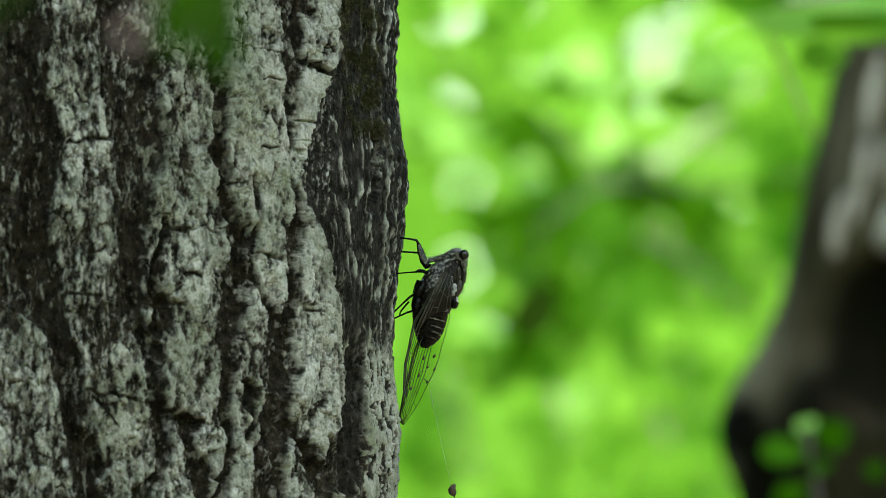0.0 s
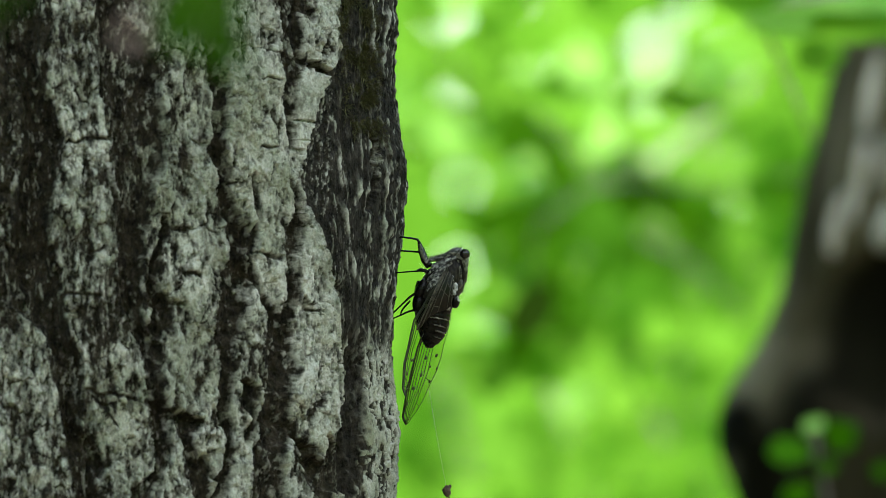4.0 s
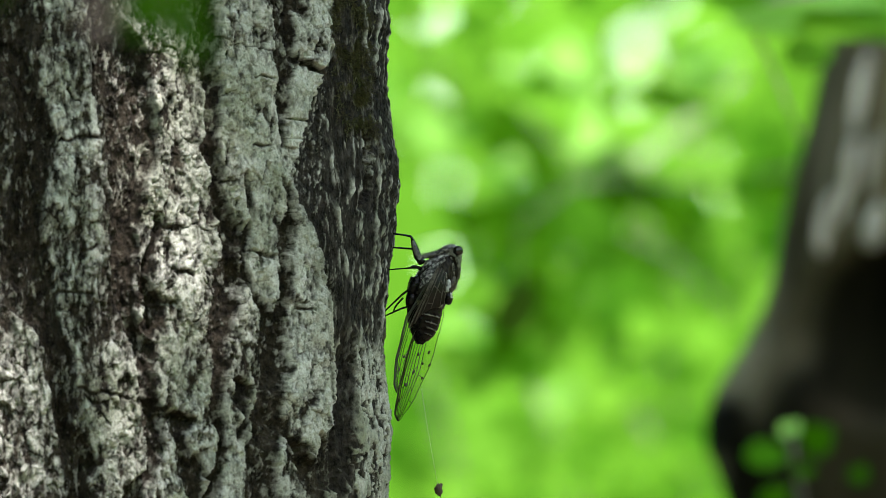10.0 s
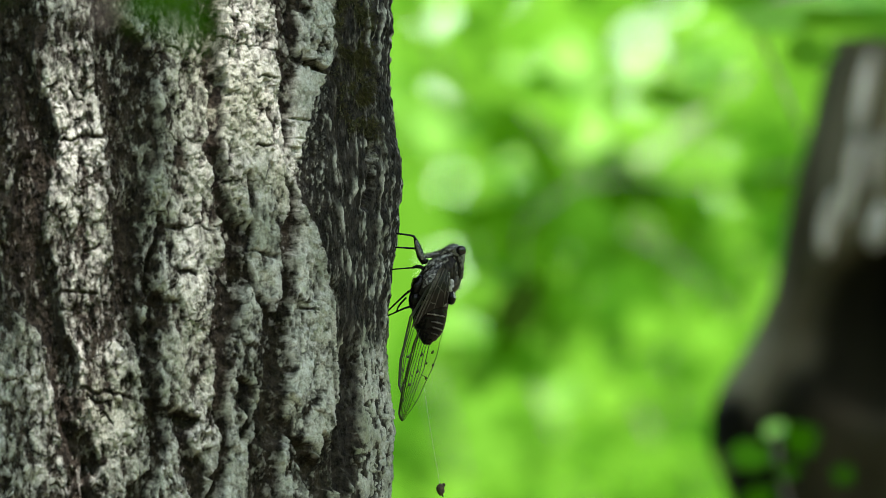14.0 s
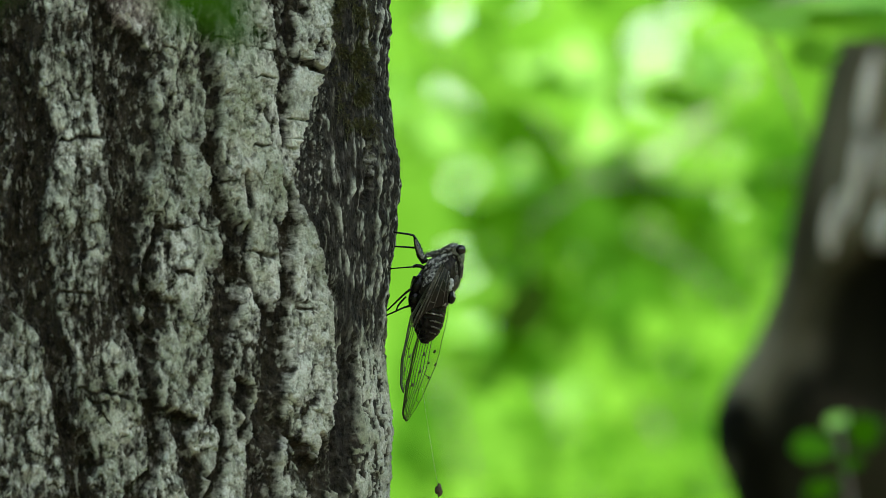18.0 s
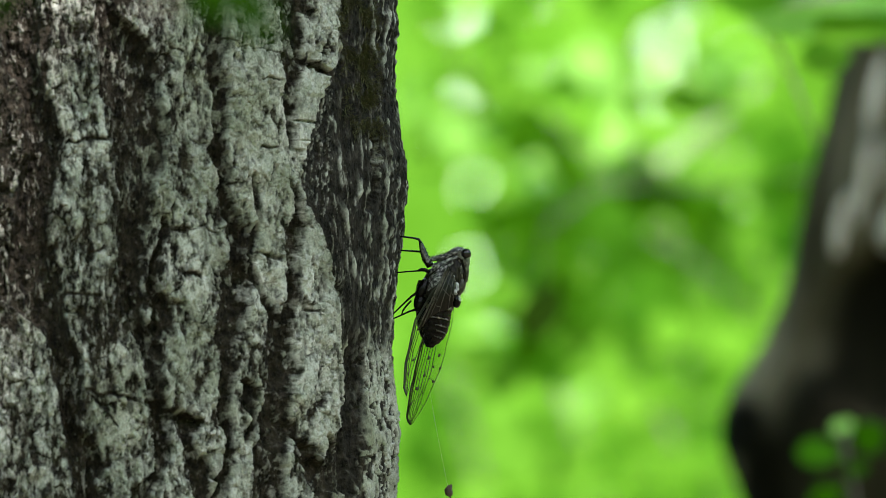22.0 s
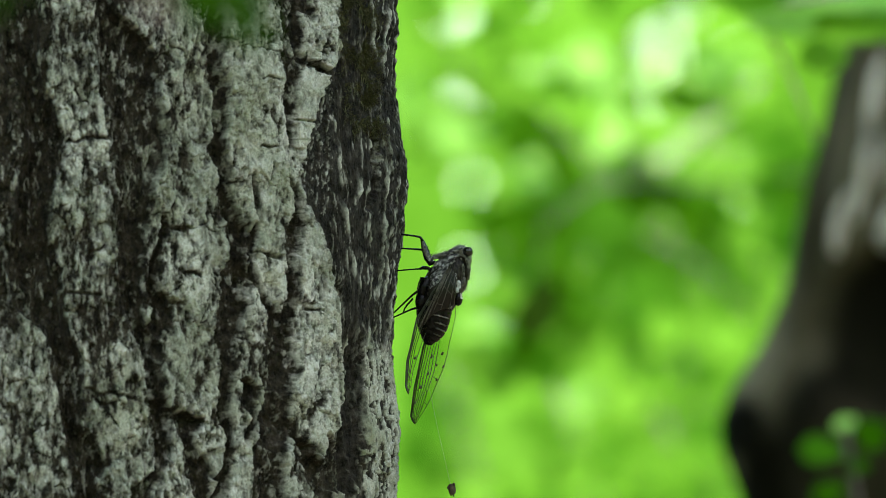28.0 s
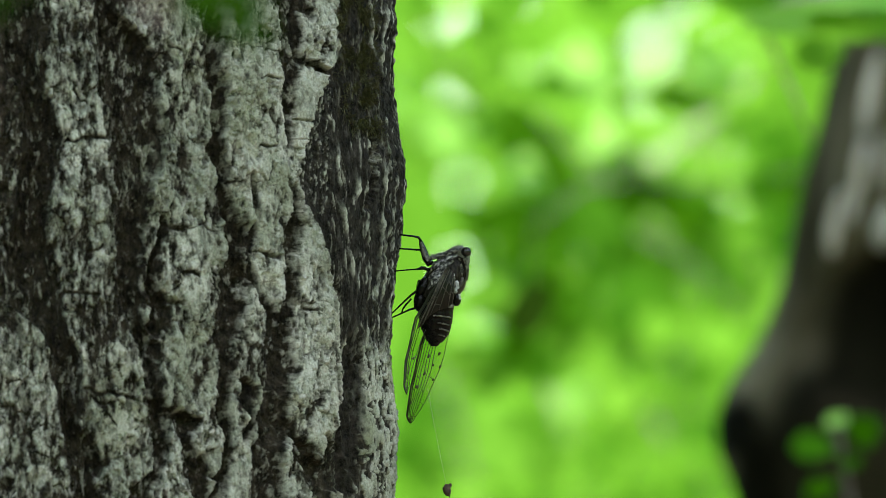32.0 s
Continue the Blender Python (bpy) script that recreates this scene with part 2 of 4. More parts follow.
def cells(x, y, seed=0):
    """Distance to the border between cells, a random number for each cell, and the cell's middle."""
    ix, iy = np.floor(x), np.floor(y)
    f1, f2, pick = np.full(x.shape, 9.0), np.full(x.shape, 9.0), np.zeros(x.shape)
    mx, my = np.zeros(x.shape), np.zeros(x.shape)
    for dx in (-1, 0, 1):
        for dy in (-1, 0, 1):
            cx, cy = ix + dx, iy + dy
            px, py = cx + lattice(cx, cy, seed), cy + lattice(cx, cy, seed + 7)
            d = np.hypot(px - x, py - y)
            near = d < f1
            f2 = np.where(near, f1, np.minimum(f2, d))
            pick = np.where(near, lattice(cx, cy, seed + 13), pick)
            mx, my = np.where(near, px, mx), np.where(near, py, my)
            f1 = np.where(near, d, f1)
    return f2 - f1, pick, mx, my


# ---- the setting ----
def make_ground():
    n, verts, faces = 48, [Vector((0, 0, 0))], []
    radii = [0.6, 1.5, 3, 5, 8, 13, 22, 40, 90, 300, 1500]
    for r in radii:
        for j in range(n):
            a = 2 * math.pi * j / n
            x, y = r * math.cos(a), r * math.sin(a)
            verts.append(Vector((x, y, 0.05 * (noise.noise(Vector((x * 0.35, y * 0.35, 3.1)))) * min(1, r) if r < 60 else 0)))
    for j in range(n):
        faces.append((0, 1 + j, 1 + (j + 1) % n))
    for i in range(len(radii) - 1):
        for j in range(n):
            k = (j + 1) % n
            faces.append((1 + i * n + j, 1 + (i + 1) * n + j, 1 + (i + 1) * n + k, 1 + i * n + k))
    ob = mesh_object("ground", verts, faces, GROUND)
    tagged(ob, "forest floor of brown leaf litter and low green plants", "ground", kind="structure")


def make_backdrop():
    n, verts, faces = 72, [], []
    heights = [-1, 2, 5, 8, 11, 14]
    for z in heights:
        for j in range(n):
            a = 2 * math.pi * j / n
            r = 46 + 1.5 * math.sin(5 * a) + (2.0 * math.sin(11 * a + 1) if z > 8 else 0)
            verts.append(Vector((r * math.cos(a), r * math.sin(a), z + (1.2 * math.sin(17 * a) if z == 14 else 0))))
    for i in range(len(heights) - 1):
        for j in range(n):
            k = (j + 1) % n
            faces.append((i * n + j, i * n + k, (i + 1) * n + k, (i + 1) * n + j))
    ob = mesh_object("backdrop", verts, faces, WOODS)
    tagged(ob, "glowing backdrop of far sunlit green woods all round the clearing", "woods", kind="structure")
    # glowing discs: glimpses of sky, and extra ones added to brighten the leaves
    for u, w, r in ((782, 2, 34), (868, 18, 20), (1136, 78, 22), (1125, 165, 13), (1268, 112, 19), (1205, 8, 15), (762, 205, 26), (1038, 252, 16), (1134, 256, 14), (826, 590, 13), (1304, 225, 12), (792, 470, 13), (800, 330, 11), (915, 330, 13), (1290, 330, 13), (985, 140, 12)):
        at = plan(u, w, 49.0)
        ring = [at + Vector((math.cos(a) * r, 0, math.sin(a) * r * 1.15)) * (S * 49 / D) * (1 + 0.25 * math.sin(3 * a + u)) for a in np.linspace(0, 6.283, 15)[:-1]]
        mesh_object("glow_disc", ring, [tuple(range(14))], GAP, ob, False, "glowing pale disc before the far woods, for sky gaps and bright spots")


make_ground()
make_backdrop()

# ---- the bark-covered tree ----
MIDDLE, RADIUS = 10.0, 690.0        # the trunk's axis and radius in plan units
TRUNK_X = (MIDDLE - 784) * S

# furrows between the ridges: depth, how bare they are, then rows of v, left brink, right brink
FURROWS = []


def furrow(depth, bare, rows):
    FURROWS.append((depth, bare, np.array(rows, float).reshape(-1, 3).T))


furrow(26, 0.85, (-300, -12, 62, 60, -8, 62, 110, 2, 62, 150, 30, 72, 205, 40, 92, 260, 46, 96, 310, 24, 88, 400, 18, 78, 440, 4, 92, 540, 8, 102, 575, 62, 112, 640, 88, 142, 700, 98, 142,
                  745, 104, 134, 775, 116, 152, 825, 132, 186, 860, 122, 160, 900, 128, 158, 1300, 170, 200))
furrow(26, 0.60, (-300, 168, 200, 20, 166, 205, 80, 172, 262, 120, 164, 272, 165, 168, 274, 200, 200, 285, 290, 198, 286, 340, 205, 262, 400, 198, 252, 460, 200, 250, 515, 208, 246, 560, 224, 250,
                  610, 246, 284, 660, 250, 276, 705, 258, 278, 745, 268, 298, 800, 272, 298, 832, 262, 284, 870, 226, 262, 930, 215, 268, 1300, 230, 280))
furrow(22, 0.85, (375, 280, 284, 400, 280, 292, 450, 266, 276, 500, 259, 279, 545, 268, 300, 575, 262, 296, 605, 270, 284))
furrow(26, 0.80, (-300, 362, 392, 60, 362, 392, 120, 366, 394, 165, 370, 402, 220, 368, 396, 260, 364, 388, 310, 378, 404, 360, 388, 412, 410, 398, 436, 455, 396, 430, 490, 388, 446, 540, 386, 440,
                  590, 376, 424, 640, 386, 410, 700, 378, 402, 760, 388, 410, 800, 392, 406, 850, 376, 396, 920, 368, 392, 1300, 360, 390))
furrow(24, 1.00, (-300, 482, 492, 0, 488, 499, 60, 490, 501, 100, 489, 500, 140, 498, 508, 190, 502, 514, 230, 509, 519, 268, 517, 525))
furrow(9, 0.60, (-300, 492, 520, 0, 498, 522, 60, 500, 528, 100, 501, 526, 150, 506, 524, 205, 512, 516))
furrow(18, 1.00, (-300, 516, 524, 0, 517, 524, 55, 514, 526, 90, 518, 526, 122, 524, 532))
furrow(26, 0.90, (318, 519, 525, 350, 514, 528, 375, 510, 532, 400, 499, 533, 450, 491, 526, 500, 496, 527, 545, 490, 524, 580, 478, 518, 640, 458, 522, 700, 458, 508, 755, 452, 514, 800, 448, 498,
                  850, 446, 500, 920, 444, 496, 1300, 440, 480))
furrow(20, 0.9, (740, 512, 518, 770, 513, 526, 795, 522, 550, 830, 540, 572, 870, 552, 590, 960, 555, 585, 1300, 540, 560))
furrow(18, 0.9, (760, 570, 576, 785, 572, 592, 830, 568, 600, 880, 560, 596))
furrow(18, 0.85, (430, 566, 606, 470, 584, 610, 520, 592, 612, 570, 594, 630, 620, 600, 640, 665, 606, 646, 720, 600, 644, 770, 590, 640, 830, 598, 632, 880, 600, 622, 1300, 600, 630))
furrow(20, 0.95, (300, 438, 442, 340, 440, 450, 380, 447, 452, 420, 438, 448, 450, 434, 440, 500, 446, 452, 545, 462, 474, 560, 470, 484, 600, 478, 482))
furrow(20, 0.95, (665, 428, 434, 685, 424, 452, 715, 430, 452, 740, 440, 446, 790, 428, 436))
furrow(18, 0.90, (720, 296, 304, 745, 300, 350, 775, 318, 336, 815, 326, 352, 850, 332, 366, 882, 344, 374, 930, 350, 366))
furrow(18, 0.90, (795, 346, 352, 815, 350, 362, 845, 364, 376, 860, 384, 398))
# cross cracks under the hanging lower ends of plates: from u, v to u, v, and their half width
CROSS = [(448, 447, 486, 460, 4.0), (310, 476, 352, 488, 4.5), (290, 398, 322, 408, 5.0), (452, 136, 488, 142, 2.2), (448, 262, 492, 256, 2.6), (536, 544, 566, 548, 3.0), (288, 532, 320, 536, 5.0), (150, 448, 176, 436, 3.5),
         (268, 712, 300, 728, 5.0), (318, 742, 352, 746, 5.0), (530, 790, 566, 800, 5.0), (158, 706, 200, 722, 3.5), (560, 80, 580, 83, 2.0), (100, 252, 190, 240, 3.5), (104, 512, 178, 524, 3.0), (146, 690, 240, 706, 3.5)]
# the uneven outline of the lit edge: v, outward shift
EDGE = (-300, -12, 0, -14, 50, -9, 62, -15, 150, -15, 200, -9, 255, -1, 275, 5, 335, 6, 360, -1, 390, 2, 410, -3, 450, -8, 560, -19, 620, -21, 700, -16, 765, -6, 800, -11, 870, -16, 1300, -16)


def in_plan(theta, v):
    """The plan's u and v of a place on the trunk's round, given by its turn and its height."""
    x, y = TRUNK_X + RADIUS * S * np.sin(theta), D - RADIUS * S * np.cos(theta)
    z = AIM_Z - EYE_Z + (441 - v) * S
    k = S / D * (y * AHEAD.y + z * AHEAD.z)
    return 784 + x / k, 441 - (z * AHEAD.y - y * AHEAD.z) / k


def bark(theta, v):
    """Height of the bark over the trunk's round in plan units, its lichen cover and the shade painted in its clefts."""
    arc = theta * RADIUS
    here = (theta > -0.12) & (theta < 1.9)
    front, v = in_plan(np.clip(theta, -1.2, 1.45), v)
    front = front + np.maximum(theta - 1.45, 0) * RADIUS
    squeeze = np.clip(np.cos(theta), 0.3, 1)
    ga = 0.22 * arc + 0.78 * front                # the grain coarsens where the bark turns away
    side = smooth01((front - 585) / 45)
    tall = v / (1 + 1.4 * side)                   # and is drawn out along the trunk
    low_side = smooth01((v - 560) / 90)           # lower down the lit edge keeps its outer bark
    inner = 1 - smooth01((theta - 0.92) / 0.25)
    fray = (16 * (layers(arc / 30, v / 60, 3, 2) - 0.5) + 10 * (layers(arc / 8, v / 24, 5, 2) - 0.5) + 4 * (layers(arc / 3.5, v / 9, 6, 2) - 0.5)) * squeeze
    e = front + fray
    rough = layers(ga / 8, tall / 20, 53, 4, 0.6)
    pores = layers(ga / 4.6, tall / 9, 63, 3)
    crumble = layers(ga / 2.4, tall / 4, 65, 2)
    strand = layers(front / 4.6 + 0.9 * layers(arc / 50, v / 50, 59, 2), v / 90, 58, 3, 0.6)
    chip = smooth01((layers(front / 4.2 + 1.3 * layers(arc / 40, v / 26, 59, 2), v / 22, 77, 3, 0.6) - 0.50) / 0.05)   # small upright scales of the lit edge
    # the furrows, with steep brinks and a fibrous floor
    deep, low = np.zeros_like(e), np.zeros_like(e)
    for depth, bare, (lv, left, right) in FURROWS:
        l, r = np.interp(v, lv, left), np.interp(v, lv, right)
        at = front + fray * np.clip((r - l) / 25, 0.35, 1)
        inside = np.minimum(at - l, r - at)
        ends = smooth01((v - lv[0]) / 18 + (lv[0] < -200)) * smooth01((lv[-1] - v) / 18 + (lv[-1] > 1200))
        m = smooth01((inside + 4) / 6) * ends * here
        deep = np.maximum(deep, m * bare)
        low = np.maximum(low, (0.62 * m + 0.38 * smooth01(inside / 13) * ends * here) * depth)
    ridge = np.abs(layers((arc + fray) / 150, v / 620, 21, 3) - 0.5)
    m = smooth01(1.4 - ridge / 0.045) * (1 - here)
    deep, low = np.maximum(deep, m), np.maximum(low, 26 * m)
    # the wound where the outer bark has fallen away
    f = front + 10 * (layers(arc / 12, v / 12, 91, 3, 0.6) - 0.5)
    wound = smooth01((f - np.interp(v, (90, 110, 150, 250, 290, 345, 400, 440, 520, 600), (600, 584, 560, 534, 526, 530, 556, 570, 604, 638))) / 7) * smooth01((v - 98) / 14) \
        * smooth01((640 - v) / 120) * here
    # ragged layers of outer bark that hang out at their lower ends, and small scales on them
    wa = ga + 0.8 * fray
    wv = tall + 30 * (layers(ga / 16, tall / 40, 31, 3) - 0.5)
    rim_a, pick_a, _, mid_a = cells(wa / 30 + 0.5 * (layers(ga / 9, v / 16, 32, 2) - 0.5), wv / 80, 33)
    rim_b, pick_b, _, mid_b = cells(wa / 11 + 0.8 * (pores - 0.5), wv / 24, 35)
    some = smooth01((layers(ga / 40, v / 55, 39, 2) - 0.42) / 0.12)
    under_end = smooth01((wv / 80 - mid_a) * 3)      # cracks open below a plate more than beside it
    crack_a = smooth01(1.35 - rim_a / 0.07) * (0.15 + 0.85 * under_end) * (0.35 + 0.65 * some)
    crack_b = smooth01(1.2 - rim_b / 0.10) * smooth01((pick_b - 0.45) / 0.2) * smooth01((wv / 24 - mid_b) * 4)
    lean = (wv / 80 - mid_a) * 4 * (pick_a > 0.3) + (wv / 24 - mid_b) * 2.5 * (pick_b > 0.35)
    isle = layers(wa / 24, wv / 62, 41, 4, 0.58) + 0.10 * (pick_a - 0.5) + 0.08 * (pick_b - 0.5)
    one, two, three = smooth01((isle - 0.40) / 0.018), smooth01((isle - 0.49) / 0.016), smooth01((isle - 0.58) / 0.016)
    tatter = layers(ga / 6, tall / 17, 43, 3, 0.6)
    scrap = smooth01((tatter - 0.50) / 0.035)
    cross = np.zeros_like(e)
    for u0, v0, u1, v1, half in CROSS:
        t = (e - u0) / (u1 - u0)
        line = np.abs(v + 0.5 * (wv - tall) - (v0 + (v1 - v0) * t))
        cross = np.maximum(cross, smooth01(1.5 - line / half) * smooth01(t * 6 + 0.5) * smooth01((1 - t) * 6 + 0.5) * here)
    calm = 1 - 0.72 * side
    plate = (pick_a - 0.5) * 5 + (pick_b - 0.5) * 2 + lean + 5 * one + 4 * two + 3 * three + 2.6 * scrap - 8
    plate = plate * calm
    h = -1.7 * low + (1 - 0.75 * deep) * plate - (1 - deep) * (6 * crack_a + 4 * crack_b) - 7 * cross
    h += 12 * (layers(arc / 60, v / 240, 61, 2) - 0.5) + 4 * (pores - 0.5) + 2.5 * (crumble - 0.5)
    h += deep * 26 * (rough - 0.5) + side * (9 * (strand - 0.5) + 5 * chip)
    # the loose pale flake beside the dark wound, and the gap over it
    flake = smooth01((np.interp(v, (120, 150, 190, 215, 264), (14, 27, 20, 17, 8)) - np.abs(f - np.interp(v, (120, 150, 190, 215, 264), (546, 546, 538, 535, 525)))) / 4) * smooth01((v - 116 - 0.62 * (f - 535)) / 6) \
        * smooth01((266 + 0.3 * (f - 526) - v) / 6) * here
    split_line = np.minimum(np.abs(v - 211 - 0.16 * (f - 520)), np.abs(v - 246 - 0.1 * (f - 520)) + 1.5)
    crack = smooth01(1.3 - split_line / 2.6)
    h = h * (1 - flake) + flake * (4 + 0.35 * plate + 5 * (pores - 0.5) + 2 * (crumble - 0.5) - 10 * crack)
    gap = smooth01(1.5 - np.abs(v - (112 + 0.55 * (f - 545))) / 6) * smooth01((f - 535) / 6) * smooth01((598 - f) / 10) * here
    h -= 26 * gap
    # bare inner wood: black clefts between splinters
    fibre0 = layers(ga / 9, v / 90, 55, 3)
    strong = smooth01((strand + 0.45 * (crumble - 0.5) + 0.45 * (pores - 0.5) - 0.60) / 0.07)
    bare = smooth01((front - 592) / 20) * (1 - low_side) * here
    bare = np.maximum(bare, wound)
    edge_shift = np.interp(v, EDGE[0::2], EDGE[1::2]) * smooth01((theta - 0.9) / 0.5)
    wood = 2 - 12 * inner + 9 * (fibre0 - 0.5) + 5 * (strand - 0.5) + 5 * (pores - 0.5) + 4 * (crumble - 0.5)
    bare = bare * (1 - flake)
    h = h * (1 - 0.9 * bare) + bare * wood
    # the black cleft beside the moss and the crumbling outline
    cleft = smooth01((9 - np.abs(f - np.interp(v, (225, 260, 330, 380), (652, 652, 650, 640)))) / 6) * smooth01((v - 228) / 12) * smooth01((378 - v) / 20) * here
    h -= 20 * cleft
    h += edge_shift + smooth01((theta - 1.05) / 0.25) * 13 * (layers(arc / 14, v / 18, 57, 4, 0.55) - 0.5)
    # lichen, thinned in furrows and cracks to paint their shade as well
    mottle = smooth01((layers(ga / 9, tall / 24, 73, 4, 0.66) - 0.30) / 0.34)
    blotch = smooth01((layers(ga / 55, v / 80, 75, 3) - 0.34) / 0.25)
    cover = 0.04 + 0.13 * one + 0.11 * two + 0.08 * three + 0.24 * scrap + 0.16 * (pick_b - 0.5) + 0.52 * (mottle - 0.5) + 0.46 * (pores - 0.5) + 0.26 * (crumble - 0.5) + 0.24 * (blotch - 0.5) + 0.19 * smooth01((front - 200) / 220) - 0.3 * smooth01((55 - front) / 30) * smooth01((580 - v) / 60) * here
    cover = cover * (1 - 0.85 * crack_a) * (1 - 0.7 * crack_b) * (1 - 0.9 * cross)
    # clean pale plates in the middle of the broad ridges
    for pu, pv, ru, rv, k in ((462, 330, 46, 60, 0.12), (462, 110, 36, 110, 0.10), (560, 55, 34, 60, 0.08), (545, 440, 24, 90, 0.18), (560, 700, 38, 90, 0.24), (322, 240, 34, 130, 0.16), (335, 510, 44, 60, 0.2), (345, 620, 36, 60, 0.2),
                              (428, 720, 16, 70, 0.3), (215, 770, 46, 60, 0.22), (130, 180, 40, 80, 0.1), (165, 500, 36, 80, 0.06), (460, 500, 26, 90, 0.16), (40, 640, 40, 80, 0.1), (676, 700, 30, 120, 0.16)):
        cover = cover + k * np.exp(-((e - pu) / ru) ** 2 - ((v - pv) / rv) ** 2) * here * (0.3 + 0.5 * two + 0.4 * (scrap - 0.5)) * (1 - crack_a)
    cover = cover * (0.78 + 0.22 * smooth01((front - 150) / 200))
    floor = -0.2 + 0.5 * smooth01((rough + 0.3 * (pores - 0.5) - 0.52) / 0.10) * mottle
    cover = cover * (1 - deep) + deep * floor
    edge_cover = (0.08 + 0.78 * chip + 0.4 * (pores - 0.5)) * (1 - deep) + deep * floor
    cover = cover + (edge_cover - cover) * side * low_side * smooth01((front - 618) / 22)
    # pale splinters and light streaks along the edge, painted into the cover
    streak = np.zeros_like(e)
    for u0, v0, u1, v1, half in ((597, 240, 600, 350, 3), (594, 340, 612, 425, 3), (616, 440, 624, 498, 6), (624, 306, 622, 356, 4), (666, 222, 668, 520, 2.2), (648, -40, 662, 128, 3.5), (683, -20, 680, 150, 3), (616, 590, 628, 640, 5),
                                 (672, 380, 684, 560, 3), (694, 470, 696, 600, 4)):
        t = (v - v0) / (v1 - v0)
        streak = np.maximum(streak, smooth01(1.2 - np.abs(front + 0.6 * fray - (u0 + (u1 - u0) * t)) / half) * smooth01(t * 3 + rough - 0.5) * smooth01((1 - t) * 3 + rough - 0.5) * here)
    wood_cover = 0.04 + 0.13 * strong * (0.3 + 1.0 * pores) + 0.5 * (rough - 0.5) + 0.55 * (pores - 0.5) + 0.5 * (crumble - 0.5) + 0.3 * (pores - 0.5)
    cover = cover * (1 - bare) + bare * wood_cover
    cover = np.maximum(cover, flake * (0.86 + 0.4 * (pores - 0.5)) * (1 - 0.95 * crack)) * (1 - gap) * (1 - 0.9 * cleft)
    cover = np.maximum(cover, streak * (0.62 + 1.1 * (pores - 0.5)))
    h += 6 * streak
    mossy = smooth01((f - 590) / 10) * smooth01((668 - f) / 12) * smooth01((250 - v) / 40) * here
    cover = cover * (1 - 0.6 * mossy * (1 - streak))
    # shade painted into deep cracks and between the splinters
    cleft_dark = np.maximum(np.maximum(bare * (1 - strong), deep * side), smooth01((deep - 0.9) / 0.05) * here) * (1 - flake) * (1 - streak)
    return h, np.clip(cover, -0.35, 1), np.clip(cleft_dark, 0, 1)


def make_trunk(tree):
    def spread(marks):
        out = []
        for a, b, n in marks:
            out += list(np.linspace(a, b, n, endpoint=False))
        return np.array(out)

    theta = np.radians(spread([(-10, 96, 860), (96, 150, 60), (150, 350, 90)]))
    vs = np.concatenate([spread([(-14000, -2000, 60), (-2000, -60, 90), (-60, 950, 720), (950, 2600, 80), (2600, 9700, 60)]), [9700.0]])
    th, v = np.meshgrid(theta, vs)
    h, cover, cleft_dark = bark(np.where(th > math.pi, th - 2 * math.pi, th), v)
    z = AIM_Z + (441 - v) * S
    flare = 0.06 * np.exp(-np.maximum(z, 0) / 0.22) * (1 + 0.35 * np.sin(5 * th)) - 0.012 * np.maximum(z - 2.2, 0)
    r = (RADIUS + h) * S + flare
    # 0 degrees faces the lens, 90 the lit edge
    co = np.stack([r * np.sin(th), -r * np.cos(th), z], -1).reshape(-1, 3)
    rows, cols = th.shape
    idx = np.arange(rows * cols).reshape(rows, cols)
    nxt = np.roll(idx, -1, axis=1)
    quads = np.stack([idx[1:], nxt[1:], nxt[:-1], idx[:-1]], -1).reshape(-1, 4)
    me = bpy.data.meshes.new("trunk")
    me.vertices.add(len(co))
    me.vertices.foreach_set("co", co.ravel())
    me.loops.add(quads.size)
    me.loops.foreach_set("vertex_index", quads.ravel())
    me.polygons.add(len(quads))
    me.polygons.foreach_set("loop_start", np.arange(0, quads.size, 4))
    me.polygons.foreach_set("use_smooth", np.ones(len(quads), bool))
    for name, values in (("cover", cover), ("cleft_dark", cleft_dark)):
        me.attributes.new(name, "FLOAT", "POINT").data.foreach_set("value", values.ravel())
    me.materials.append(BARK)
    me.update(calc_edges=True)
    me.validate()
    ob = new("trunk", me)
    ob.parent = tree
    return ob


def on_bark(u, v, lift=0.0):
    """Places on the bark in the tree's own space, and the ways out of it, for arrays u and v."""
    a, w = u.copy(), v.copy()
    for _ in range(4):
        th = np.arcsin(np.clip((a - MIDDLE) / RADIUS, -0.995, 0.995))
        seen_u, seen_v = in_plan(th, w)
        a, w = a + u - seen_u, w + v - seen_v
    th = np.arcsin(np.clip((a - MIDDLE) / RADIUS, -0.995, 0.995))
    r = (RADIUS + bark(th, w)[0] + lift) * S
    out = np.stack([np.sin(th), -np.cos(th), 0 * th], -1)
    return out * r[:, None] + np.stack([0 * th, 0 * th, AIM_Z + (441 - w) * S], -1), out


